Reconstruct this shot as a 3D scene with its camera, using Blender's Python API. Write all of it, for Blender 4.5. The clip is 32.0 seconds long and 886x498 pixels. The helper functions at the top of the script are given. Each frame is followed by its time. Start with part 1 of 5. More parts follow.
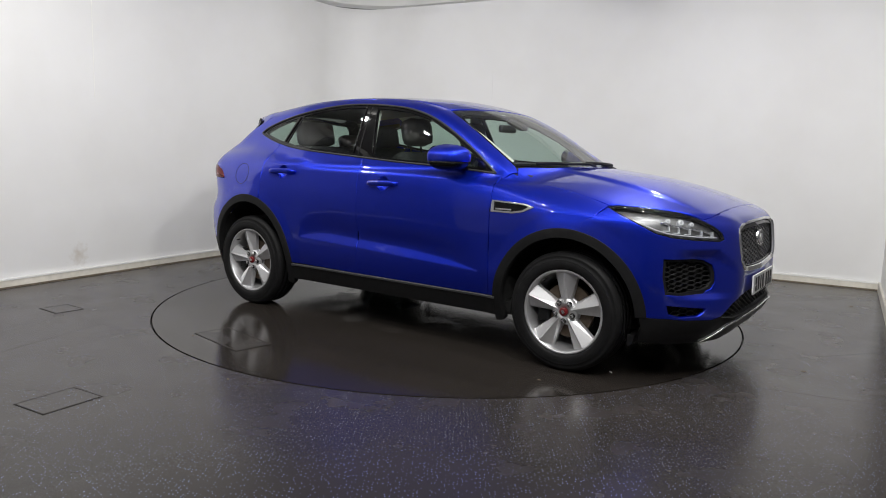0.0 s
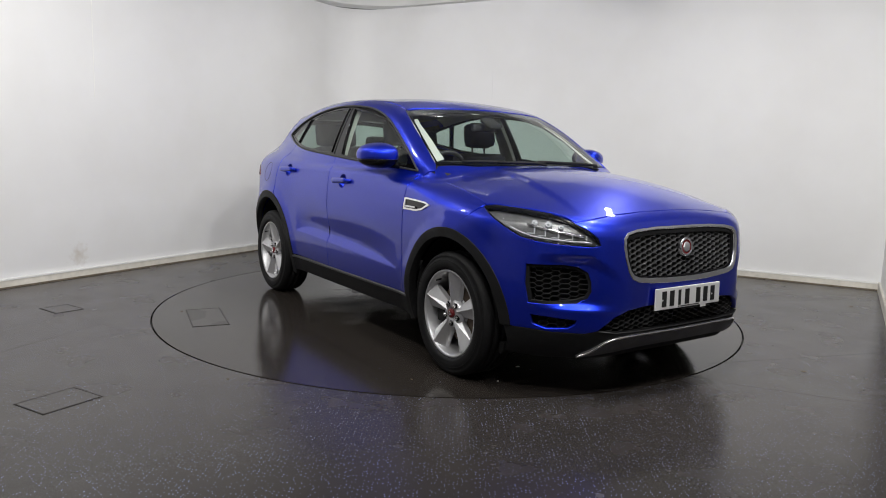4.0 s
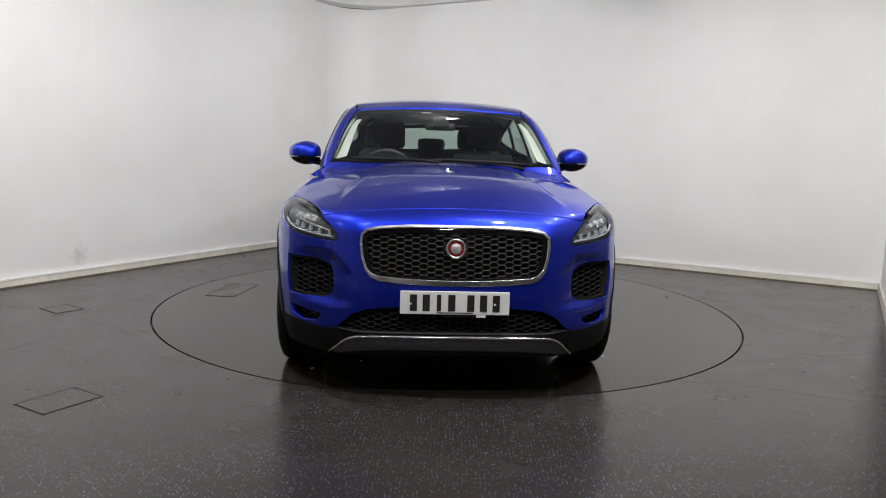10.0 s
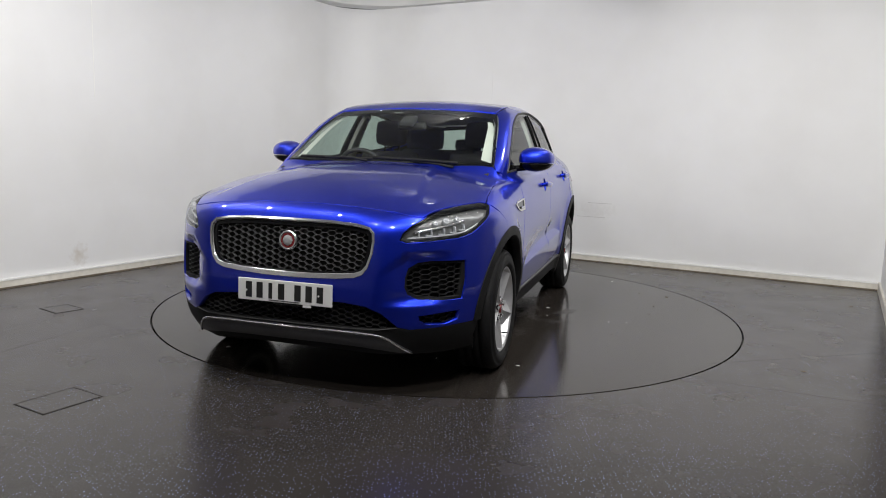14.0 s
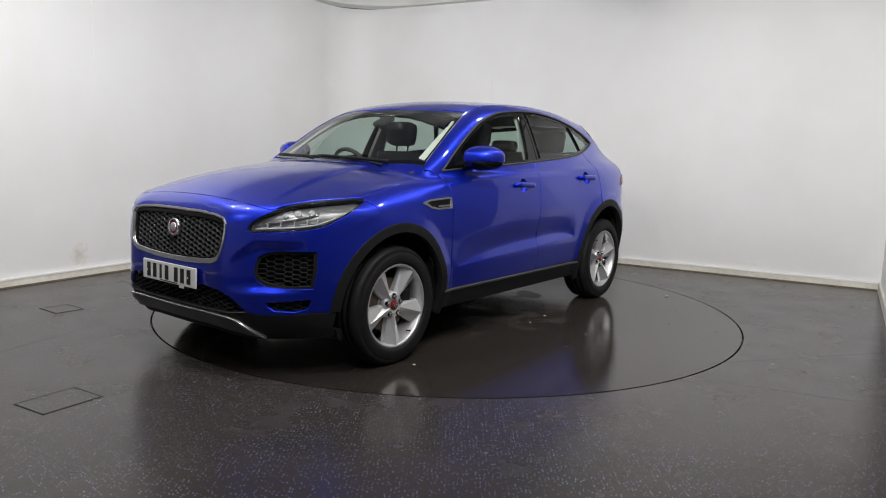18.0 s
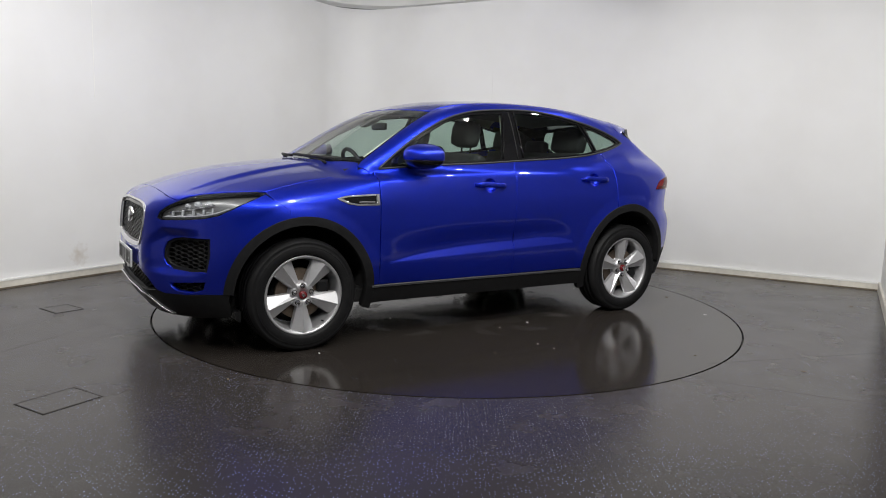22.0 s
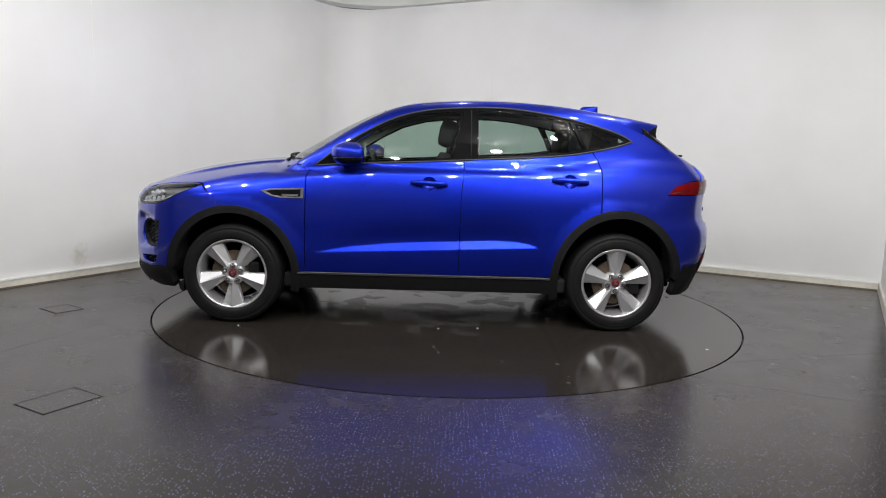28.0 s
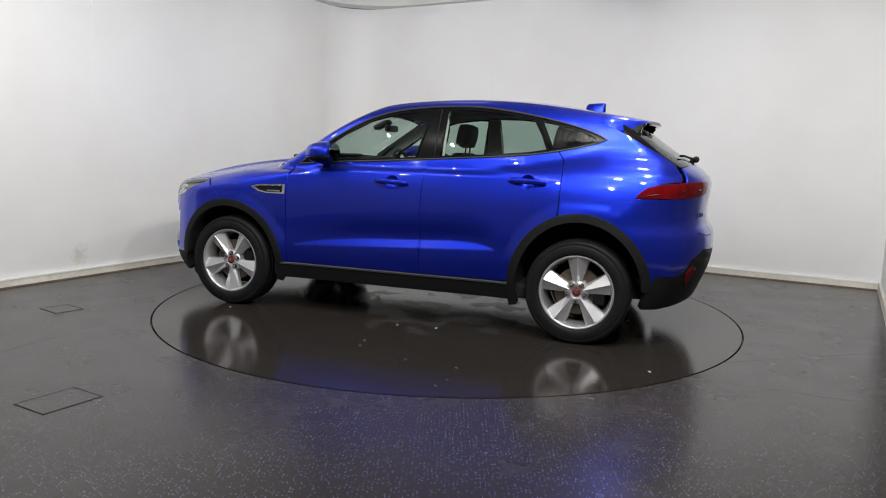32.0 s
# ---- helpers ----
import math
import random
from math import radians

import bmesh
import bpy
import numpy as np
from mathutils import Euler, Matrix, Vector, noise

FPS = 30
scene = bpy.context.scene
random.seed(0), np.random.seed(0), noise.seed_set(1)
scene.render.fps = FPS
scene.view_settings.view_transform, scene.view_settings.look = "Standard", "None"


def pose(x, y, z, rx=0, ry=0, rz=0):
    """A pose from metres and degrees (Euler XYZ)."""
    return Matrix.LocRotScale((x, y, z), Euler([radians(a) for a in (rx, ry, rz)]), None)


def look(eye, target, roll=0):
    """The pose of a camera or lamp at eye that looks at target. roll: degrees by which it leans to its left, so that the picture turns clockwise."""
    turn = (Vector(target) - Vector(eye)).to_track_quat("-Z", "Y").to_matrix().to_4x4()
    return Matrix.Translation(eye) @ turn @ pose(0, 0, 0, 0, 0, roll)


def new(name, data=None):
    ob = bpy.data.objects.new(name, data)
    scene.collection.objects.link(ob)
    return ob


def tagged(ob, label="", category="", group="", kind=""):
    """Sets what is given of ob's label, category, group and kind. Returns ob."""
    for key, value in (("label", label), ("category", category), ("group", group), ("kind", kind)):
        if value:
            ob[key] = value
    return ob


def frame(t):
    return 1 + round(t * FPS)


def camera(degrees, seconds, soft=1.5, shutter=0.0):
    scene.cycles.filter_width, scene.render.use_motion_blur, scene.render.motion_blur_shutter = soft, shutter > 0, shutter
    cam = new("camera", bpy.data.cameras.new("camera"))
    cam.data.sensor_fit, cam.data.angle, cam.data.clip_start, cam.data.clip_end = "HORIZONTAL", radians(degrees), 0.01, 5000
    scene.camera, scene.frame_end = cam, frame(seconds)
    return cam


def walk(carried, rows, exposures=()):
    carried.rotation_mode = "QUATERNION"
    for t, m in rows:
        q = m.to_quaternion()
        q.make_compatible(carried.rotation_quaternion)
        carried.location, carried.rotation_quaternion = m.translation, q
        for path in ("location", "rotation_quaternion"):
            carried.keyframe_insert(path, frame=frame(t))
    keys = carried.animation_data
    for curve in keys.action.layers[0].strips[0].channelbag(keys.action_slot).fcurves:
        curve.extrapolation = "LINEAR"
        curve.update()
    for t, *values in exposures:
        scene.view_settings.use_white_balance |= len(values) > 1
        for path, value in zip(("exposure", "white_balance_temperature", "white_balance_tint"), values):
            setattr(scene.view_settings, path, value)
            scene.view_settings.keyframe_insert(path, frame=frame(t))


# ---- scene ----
from mathutils.geometry import delaunay_2d_cdt

# ---------- camera: it stands still ----------
cam = camera(63.57, 32.0, soft=1.0)
EYE = Matrix.Translation((0, -5.706, 1.240)) @ pose(0, 0, 0, 0, 0, 0.445) @ pose(0, 0, 0, 90 - 7.894, 0, 0) @ pose(0, 0, 0, 0, 0, 1.645)
walk(cam, [(0.0, EYE), (32.0, EYE)])

# ---------- the room's plan: a corner, two wall directions ----------
CORNER = Vector((-1.389, 4.26, 0.0))
ROOM_TURN = -28.6
ROOM_W, ROOM_D, ROOM_H = 6.39, 8.7, 3.09
ROOM = Matrix.Translation(CORNER) @ pose(0, 0, 0, 0, 0, ROOM_TURN)  # x along the back wall, -y towards the camera
TABLE_R = 2.224
WEST = 5.2  # where the white part of the side wall ends, out of view; dark beyond for reflections


def room(x, y, z=0.0):
    return ROOM @ Vector((x, -y, z))


# ---------- light ----------
world = bpy.data.worlds.new("world")
world.use_nodes = True
world.node_tree.nodes["Background"].inputs[0].default_value = (1, 1, 1, 1)
world.node_tree.nodes["Background"].inputs[1].default_value = 0.02
scene.world = world
scene.view_settings.exposure = 0.0
# floodlights under the ceiling: place in the room, the point aimed at (none: straight down), watts
LAMPS = [
    (4.1, 6.6, (0.0, 1.5, 0.7), 20), (5.43, 4.25, (5.9, 0.0, 0.2), 35), (5.2, 5.2, (2.5, 0.0, 0.2), 27), (3.1, 5.7, (0.0, 5.6, 0.5), 22),
    (2.1, 5.4, (0.0, 5.6, 0.5), 24), (1.1, 4.9, (5.8, 0.0, 0.7), 11), (5.0, 3.2, None, 9), (4.75, 2.0, None, 11),
    # (1.5, 2.0), (2.2, 7.6) and (6.0, 5.8) are added fill to even the walls
    (3.0, 2.4, (0.0, 1.5, 0.7), 11), (1.5, 2.0, (0.8, 0.0, 0.7), 4), (5.6, 6.9, (2.7, 0.0, 0.2), 28), (2.2, 7.6, (0.0, 3.0, 0.7), 13), (6.0, 5.8, (5.2, 0.0, 0.3), 28),
]


# ---------- materials ----------
def mat(name, colour, rough=0.5, metal=0.0, coat=0.0, grain=0.0, scale=20.0, bump=0.0, spec=0.5, ior=1.45):
    m = bpy.data.materials.new(name)
    m.use_nodes = True
    n, l = m.node_tree.nodes, m.node_tree.links
    b = n["Principled BSDF"]
    b.inputs["Base Color"].default_value = (*colour, 1)
    b.inputs["Roughness"].default_value = rough
    b.inputs["Metallic"].default_value = metal
    b.inputs["Coat Weight"].default_value = coat
    b.inputs["Coat Roughness"].default_value = 0.03
    b.inputs["Specular IOR Level"].default_value = spec
    b.inputs["IOR"].default_value = ior
    if grain or bump:
        c = n.new("ShaderNodeTexCoord")
        t = n.new("ShaderNodeTexNoise")
        t.inputs["Scale"].default_value = scale
        t.inputs["Detail"].default_value = 6
        l.new(c.outputs["Object"], t.inputs["Vector"])
        if grain:
            big = n.new("ShaderNodeTexNoise")
            big.inputs["Scale"].default_value = scale / 9
            l.new(c.outputs["Object"], big.inputs["Vector"])
            both = n.new("ShaderNodeMath")
            both.operation = "ADD"
            l.new(t.outputs["Fac"], both.inputs[0])
            l.new(big.outputs["Fac"], both.inputs[1])
            ramp = n.new("ShaderNodeMapRange")
            ramp.inputs["From Min"].default_value, ramp.inputs["From Max"].default_value = 0.6, 1.4
            ramp.inputs["To Min"].default_value, ramp.inputs["To Max"].default_value = 1 - grain, 1 + grain
            l.new(both.outputs[0], ramp.inputs["Value"])
            mix = n.new("ShaderNodeVectorMath")
            mix.operation = "SCALE"
            mix.inputs[0].default_value = colour
            l.new(ramp.outputs[0], mix.inputs["Scale"])
            l.new(mix.outputs[0], b.inputs["Base Color"])
        if bump:
            bn = n.new("ShaderNodeBump")
            bn.inputs["Strength"].default_value = bump
            bn.inputs["Distance"].default_value = 0.002
            l.new(t.outputs["Fac"], bn.inputs["Height"])
            l.new(bn.outputs[0], b.inputs["Normal"])
    return m


def glass(name, colour, rough=0.0, base=0.05):
    m = bpy.data.materials.new(name)
    m.use_nodes = True
    n, l = m.node_tree.nodes, m.node_tree.links
    n.clear()
    out = n.new("ShaderNodeOutputMaterial")
    mixer = n.new("ShaderNodeMixShader")
    clear = n.new("ShaderNodeBsdfTransparent")
    clear.inputs[0].default_value = (*colour, 1)
    gloss = n.new("ShaderNodeBsdfGlossy")
    gloss.inputs["Roughness"].default_value = rough
    edge = n.new("ShaderNodeLayerWeight")
    edge.inputs["Blend"].default_value = 0.5
    steep = n.new("ShaderNodeMath")
    steep.operation = "POWER"
    steep.inputs[1].default_value = 5.0
    l.new(edge.outputs["Facing"], steep.inputs[0])
    fres = n.new("ShaderNodeMath")
    fres.operation = "MULTIPLY_ADD"
    fres.inputs[1].default_value, fres.inputs[2].default_value = 0.9, base
    l.new(steep.outputs[0], fres.inputs[0])
    l.new(fres.outputs[0], mixer.inputs[0])
    l.new(clear.outputs[0], mixer.inputs[1])
    l.new(gloss.outputs[0], mixer.inputs[2])
    l.new(mixer.outputs[0], out.inputs[0])
    return m


def glow(name, colour, strength):
    m = mat(name, colour)
    b = m.node_tree.nodes["Principled BSDF"]
    b.inputs["Emission Color"].default_value = (*colour, 1)
    b.inputs["Emission Strength"].default_value = strength
    return m


def paint_blue():
    m = mat("blue_metallic_paint", (0.005, 0.024, 0.50), rough=0.37, metal=0.85, coat=1.0)
    n, l = m.node_tree.nodes, m.node_tree.links
    b = n["Principled BSDF"]
    c = n.new("ShaderNodeTexCoord")
    v = n.new("ShaderNodeTexVoronoi")
    v.inputs["Scale"].default_value = 900
    l.new(c.outputs["Object"], v.inputs["Vector"])
    hsv = n.new("ShaderNodeHueSaturation")
    hsv.inputs["Color"].default_value = (0.005, 0.024, 0.50, 1)
    r = n.new("ShaderNodeMapRange")
    r.inputs["To Min"].default_value, r.inputs["To Max"].default_value = 0.75, 1.25
    l.new(v.outputs["Color"], r.inputs["Value"])
    l.new(r.outputs[0], hsv.inputs["Value"])
    l.new(hsv.outputs[0], b.inputs["Base Color"])
    b.inputs["Coat Roughness"].default_value = 0.012
    b.inputs["Coat IOR"].default_value = 1.5
    return m


def floor_vinyl(name, wet):
    """Dark safety vinyl with pale blue flecks; where it is wet the gloss is sharper in patches."""
    m = mat(name, (0.022, 0.020, 0.020), rough=0.22, spec=0.42 if wet else 0.40)
    n, l = m.node_tree.nodes, m.node_tree.links
    b = n["Principled BSDF"]
    c = n.new("ShaderNodeTexCoord")
    v = n.new("ShaderNodeTexVoronoi")
    v.voronoi_dimensions = "2D"
    v.inputs["Scale"].default_value = 60
    l.new(c.outputs["Object"], v.inputs["Vector"])
    near = n.new("ShaderNodeMath")
    near.operation = "LESS_THAN"
    near.inputs[1].default_value = 0.115
    l.new(v.outputs["Distance"], near.inputs[0])
    pick = n.new("ShaderNodeSeparateColor")
    l.new(v.outputs["Color"], pick.inputs[0])
    some = n.new("ShaderNodeMath")
    some.operation = "GREATER_THAN"
    some.inputs[1].default_value = 0.985 if wet else 0.52
    l.new(pick.outputs[0], some.inputs[0])
    fleck = n.new("ShaderNodeMath")
    fleck.operation = "MULTIPLY"
    l.new(near.outputs[0], fleck.inputs[0])
    l.new(some.outputs[0], fleck.inputs[1])
    strength = n.new("ShaderNodeMath")
    strength.operation = "MULTIPLY"
    l.new(fleck.outputs[0], strength.inputs[0])
    l.new(pick.outputs[1], strength.inputs[1])
    fleck = strength
    big = n.new("ShaderNodeTexNoise")
    big.inputs["Scale"].default_value = 1.1
    big.inputs["Detail"].default_value = 5
    l.new(c.outputs["Object"], big.inputs["Vector"])
    tone = n.new("ShaderNodeValToRGB")
    tone.color_ramp.elements[0].color, tone.color_ramp.elements[1].color = (((0.026, 0.023, 0.021, 1), (0.044, 0.038, 0.034, 1)) if wet else ((0.034, 0.030, 0.028, 1), (0.054, 0.047, 0.043, 1)))
    l.new(big.outputs["Fac"], tone.inputs[0])
    mixc = n.new("ShaderNodeMix")
    mixc.data_type = "RGBA"
    l.new(fleck.outputs[0], mixc.inputs["Factor"])
    l.new(tone.outputs[0], mixc.inputs["A"])
    mixc.inputs["B"].default_value = (0.48, 0.57, 1.0, 1)
    l.new(mixc.outputs["Result"], b.inputs["Base Color"])
    puddle = n.new("ShaderNodeTexNoise")
    puddle.inputs["Scale"].default_value = 3.2
    puddle.inputs["Detail"].default_value = 5
    l.new(c.outputs["Object"], puddle.inputs["Vector"])
    ramp = n.new("ShaderNodeMapRange")
    l.new(puddle.outputs["Fac"], ramp.inputs["Value"])
    if wet:  # a film of water in sharp-edged patches where the car has dripped, the deck round it evenly smooth
        away = n.new("ShaderNodeVectorMath")
        away.operation = "LENGTH"
        l.new(c.outputs["Object"], away.inputs[0])
        near_car = n.new("ShaderNodeMapRange")
        near_car.inputs["From Min"].default_value, near_car.inputs["From Max"].default_value = 0.95, 1.35
        near_car.inputs["To Min"].default_value, near_car.inputs["To Max"].default_value = 0.0, 0.30
        l.new(away.outputs["Value"], near_car.inputs["Value"])
        total = n.new("ShaderNodeMath")
        total.operation = "ADD"
        l.new(puddle.outputs["Fac"], total.inputs[0])
        l.new(near_car.outputs[0], total.inputs[1])
        film = n.new("ShaderNodeMapRange")
        film.inputs["From Min"].default_value, film.inputs["From Max"].default_value = 0.455, 0.48
        l.new(total.outputs[0], film.inputs["Value"])
        dim = n.new("ShaderNodeMix")
        dim.data_type = "RGBA"
        dim.blend_type = "MULTIPLY"
        dim.inputs["B"].default_value = (0.80, 0.78, 0.75, 1)
        l.new(film.outputs[0], dim.inputs["Factor"])
        l.new(mixc.outputs["Result"], dim.inputs["A"])
        l.new(dim.outputs["Result"], b.inputs["Base Color"])
        l.new(film.outputs[0], ramp.inputs["Value"])
        ramp.inputs["To Min"].default_value, ramp.inputs["To Max"].default_value = 0.26, 0.13
    else:
        ramp.inputs["From Min"].default_value, ramp.inputs["From Max"].default_value = 0.30, 0.70
        ramp.inputs["To Min"].default_value, ramp.inputs["To Max"].default_value = 0.29, 0.22
    l.new(ramp.outputs[0], b.inputs["Roughness"])
    fine = n.new("ShaderNodeTexNoise")
    fine.inputs["Scale"].default_value = 260
    l.new(c.outputs["Object"], fine.inputs["Vector"])
    bn = n.new("ShaderNodeBump")
    bn.inputs["Strength"].default_value = 0.10
    bn.inputs["Distance"].default_value = 0.001
    l.new(fine.outputs["Fac"], bn.inputs["Height"])
    l.new(bn.outputs[0], b.inputs["Normal"])
    return m


def wall_paint():
    m = mat("white_wall_paint", (0.80, 0.80, 0.80), rough=0.55)
    n, l = m.node_tree.nodes, m.node_tree.links
    b = n["Principled BSDF"]
    c = n.new("ShaderNodeTexCoord")
    t = n.new("ShaderNodeTexNoise")
    t.inputs["Scale"].default_value = 1.3
    t.inputs["Detail"].default_value = 7
    l.new(c.outputs["Object"], t.inputs["Vector"])
    tone = n.new("ShaderNodeValToRGB")
    tone.color_ramp.elements[0].position, tone.color_ramp.elements[1].position = 0.35, 0.6
    tone.color_ramp.elements[0].color, tone.color_ramp.elements[1].color = (0.785, 0.782, 0.772, 1), (0.82, 0.82, 0.815, 1)
    l.new(t.outputs["Fac"], tone.inputs[0])
    # a brown splash low on the wall and a soft pale grey patch
    last = tone.outputs[0]
    for place, size, tint in (((-3.347, 0.67, 0.20), (0.10, 0.16, 0.15), (0.50, 0.43, 0.34, 1)), ((1.70, 2.58, 0.60), (0.34, 0.34, 0.14), (0.70, 0.69, 0.67, 1))):
        off = n.new("ShaderNodeVectorMath")
        off.operation = "SUBTRACT"
        off.inputs[1].default_value = place
        l.new(c.outputs["Object"], off.inputs[0])
        div = n.new("ShaderNodeVectorMath")
        div.operation = "DIVIDE"
        div.inputs[1].default_value = size
        l.new(off.outputs[0], div.inputs[0])
        far = n.new("ShaderNodeVectorMath")
        far.operation = "LENGTH"
        l.new(div.outputs[0], far.inputs[0])
        rough_ = n.new("ShaderNodeTexNoise")
        rough_.inputs["Scale"].default_value = 22
        rough_.inputs["Detail"].default_value = 8
        l.new(c.outputs["Object"], rough_.inputs["Vector"])
        add = n.new("ShaderNodeMath")
        add.operation = "MULTIPLY_ADD"
        add.inputs[1].default_value = 1.6
        l.new(rough_.outputs["Fac"], add.inputs[0])
        l.new(far.outputs["Value"], add.inputs[2])
        span = n.new("ShaderNodeMapRange")
        span.inputs["From Min"].default_value, span.inputs["From Max"].default_value = 0.75, 1.55
        span.inputs["To Min"].default_value, span.inputs["To Max"].default_value = 0.5, 0.0
        l.new(add.outputs[0], span.inputs["Value"])
        mx = n.new("ShaderNodeMix")
        mx.data_type = "RGBA"
        mx.inputs["B"].default_value = tint
        l.new(span.outputs[0], mx.inputs["Factor"])
        l.new(last, mx.inputs["A"])
        last = mx.outputs["Result"]
    l.new(last, b.inputs["Base Color"])
    return m


M_BLUE = paint_blue()
M_BLACK = mat("black_textured_plastic", (0.010, 0.010, 0.0105), rough=0.55, grain=0.25, scale=300, bump=0.25, spec=0.22)
M_GLOSSBLACK = mat("gloss_black_trim", (0.004, 0.004, 0.0045), rough=0.03, spec=0.45)
M_DARK = mat("dark_void", (0.014, 0.014, 0.014), rough=0.9)
M_TYRE = mat("tyre_rubber", (0.011, 0.011, 0.0115), rough=0.55, grain=0.3, scale=90, bump=0.3, spec=0.18)
M_ALLOY = mat("silver_alloy", (0.60, 0.60, 0.61), rough=0.40, metal=0.75, grain=0.05, scale=60, spec=0.5)
M_CHROME = mat("chrome", (0.86, 0.86, 0.87), rough=0.16, metal=1.0)
M_SATIN = mat("satin_silver", (0.42, 0.42, 0.44), rough=0.35, metal=0.9)
M_DISC = mat("rusty_brake_disc", (0.13, 0.10, 0.075), rough=0.5, metal=0.6, grain=0.4, scale=30)
M_GLASS = glass("tinted_glass", (0.62, 0.74, 0.68))
M_CLEAR = glass("clear_lens", (0.93, 0.95, 0.96))
M_REDLENS = mat("red_lens", (0.11, 0.001, 0.002), rough=0.08, spec=0.3, grain=0.5, scale=25)
M_PLATE = mat("white_plate", (0.75, 0.75, 0.74), rough=0.35)
M_INK = mat("black_ink", (0.015, 0.015, 0.015), rough=0.5)
M_BADGE = mat("red_enamel", (0.14, 0.010, 0.012), rough=0.25, coat=0.5)
M_TRIM = mat("black_interior_fabric", (0.026, 0.026, 0.027), rough=0.85, grain=0.15, scale=60, bump=0.06)
M_PILLAR = mat("pale_grey_pillar_trim", (0.54, 0.55, 0.50), rough=0.85, grain=0.08, scale=90)
M_LINING = mat("headlining", (0.20, 0.20, 0.195), rough=0.9, grain=0.1, scale=90)
M_TRIM2 = mat("dark_leather", (0.03, 0.03, 0.032), rough=0.45, grain=0.2, scale=160, bump=0.2)
M_MIRROR = mat("mirror_glass", (0.20, 0.21, 0.22), rough=0.02, metal=1.0)
M_GREYTRIM = mat("dark_satin_trim", (0.035, 0.035, 0.036), rough=0.5, metal=0.0, grain=0.08, scale=80)
M_GRILLE = mat("dark_grey_grille", (0.095, 0.095, 0.098), rough=0.22, spec=0.6)
M_MESHBLACK = mat("black_mesh_plastic", (0.034, 0.034, 0.035), rough=0.28, spec=0.5)
M_SKID = mat("satin_grey_skid", (0.10, 0.10, 0.105), rough=0.42, metal=0.4, grain=0.08, scale=60)
M_LAMPDARK = mat("lamp_housing", (0.20, 0.20, 0.20), rough=0.35, metal=0.6, grain=0.3, scale=40)
M_LAMPWHITE = mat("lamp_white", (0.42, 0.43, 0.45), rough=0.2, coat=1.0)
M_REDGLOW = mat("red_rib", (0.03, 0.001, 0.001), rough=0.2, coat=1.0)
M_GLASS2 = glass("privacy_glass", (0.55, 0.66, 0.61))
M_SCREEN = glass("screen_glass", (0.80, 0.88, 0.84), base=0.085)
M_WALL = wall_paint()
M_JOINT = mat("pale_joint", (0.88, 0.88, 0.85), rough=0.5)
M_DULL = mat("unseen_wall_grey", (0.16, 0.16, 0.165), rough=0.7, grain=0.08, scale=6)
M_BACK = mat("plain_grey_paint", (0.62, 0.62, 0.62), rough=0.7, grain=0.08, scale=6)
M_SCUFF = mat("grey_scuff", (0.58, 0.575, 0.56), rough=0.6, grain=0.1, scale=30)
M_JOINT2 = mat("grey_joint", (0.74, 0.735, 0.73), rough=0.6)
# ceiling colour darkened below the walls to dim what the bonnet reflects
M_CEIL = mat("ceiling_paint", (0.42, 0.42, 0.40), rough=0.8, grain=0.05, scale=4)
M_CORNICE = mat("cornice_paint", (0.74, 0.74, 0.72), rough=0.6, grain=0.04, scale=5)
M_SKIRT = mat("skirting_paint", (0.72, 0.69, 0.61), rough=0.45, grain=0.2, scale=16)
M_DIRT_SHADE = mat("dirt_and_gap_shade", (0.16, 0.13, 0.09), rough=0.9, grain=0.4, scale=14)
M_SEAM = mat("vinyl_weld", (0.050, 0.045, 0.043), rough=0.25, grain=0.2, scale=30)
M_SEAMDARK = mat("dark_seam", (0.034, 0.030, 0.029), rough=0.4, spec=0.4)
M_SILL = mat("satin_sill_strip", (0.055, 0.055, 0.058), rough=0.4, grain=0.08, scale=80)
M_FLOOR = floor_vinyl("floor_vinyl", False)
M_TABLE = floor_vinyl("turntable_vinyl", True)
M_LED = glow("led_panel", (1.0, 0.98, 0.95), 14.0)


# ---------- small builders ----------
def link(name, bm, material, parent=None, label="", smooth=False):
    me = bpy.data.meshes.new(name)
    bm.to_mesh(me)
    bm.free()
    me.materials.append(material)
    if smooth:
        me.polygons.foreach_set("use_smooth", [True] * len(me.polygons))
    ob = new(name, me)
    if parent is not None:
        ob.parent = parent
    if label:
        ob["label"] = label
    return ob


part = link


def box(bm, size, m=Matrix(), bevel=0.0):
    r = bmesh.ops.create_cube(bm, size=1.0, matrix=m @ Matrix.Diagonal((*size, 1)))
    if bevel:
        es = {e for v in r["verts"] for e in v.link_edges}
        bmesh.ops.bevel(bm, geom=list(es), offset=bevel, segments=2, affect="EDGES", profile=0.6)
    return bm


def prism(bm, outline, z0, z1, m=Matrix()):
    """A solid between two copies of a flat outline in x and y."""
    lo = [bm.verts.new(m @ Vector((x, y, z0))) for x, y in outline]
    hi = [bm.verts.new(m @ Vector((x, y, z1))) for x, y in outline]
    k = len(outline)
    bm.faces.new(lo[::-1])
    bm.faces.new(hi)
    for i in range(k):
        bm.faces.new((lo[i], lo[(i + 1) % k], hi[(i + 1) % k], hi[i]))
    return bm


def lathe(bm, profile, steps=48, m=Matrix()):
    """Turns (radius, height) pairs about z."""
    rings = []
    for r, h in profile:
        rings.append([bm.verts.new(m @ Vector((r * math.cos(2 * math.pi * i / steps), r * math.sin(2 * math.pi * i / steps), h))) for i in range(steps)])
    for a, b in zip(rings, rings[1:]):
        for i in range(steps):
            j = (i + 1) % steps
            bm.faces.new((a[i], a[j], b[j], b[i]))
    return rings


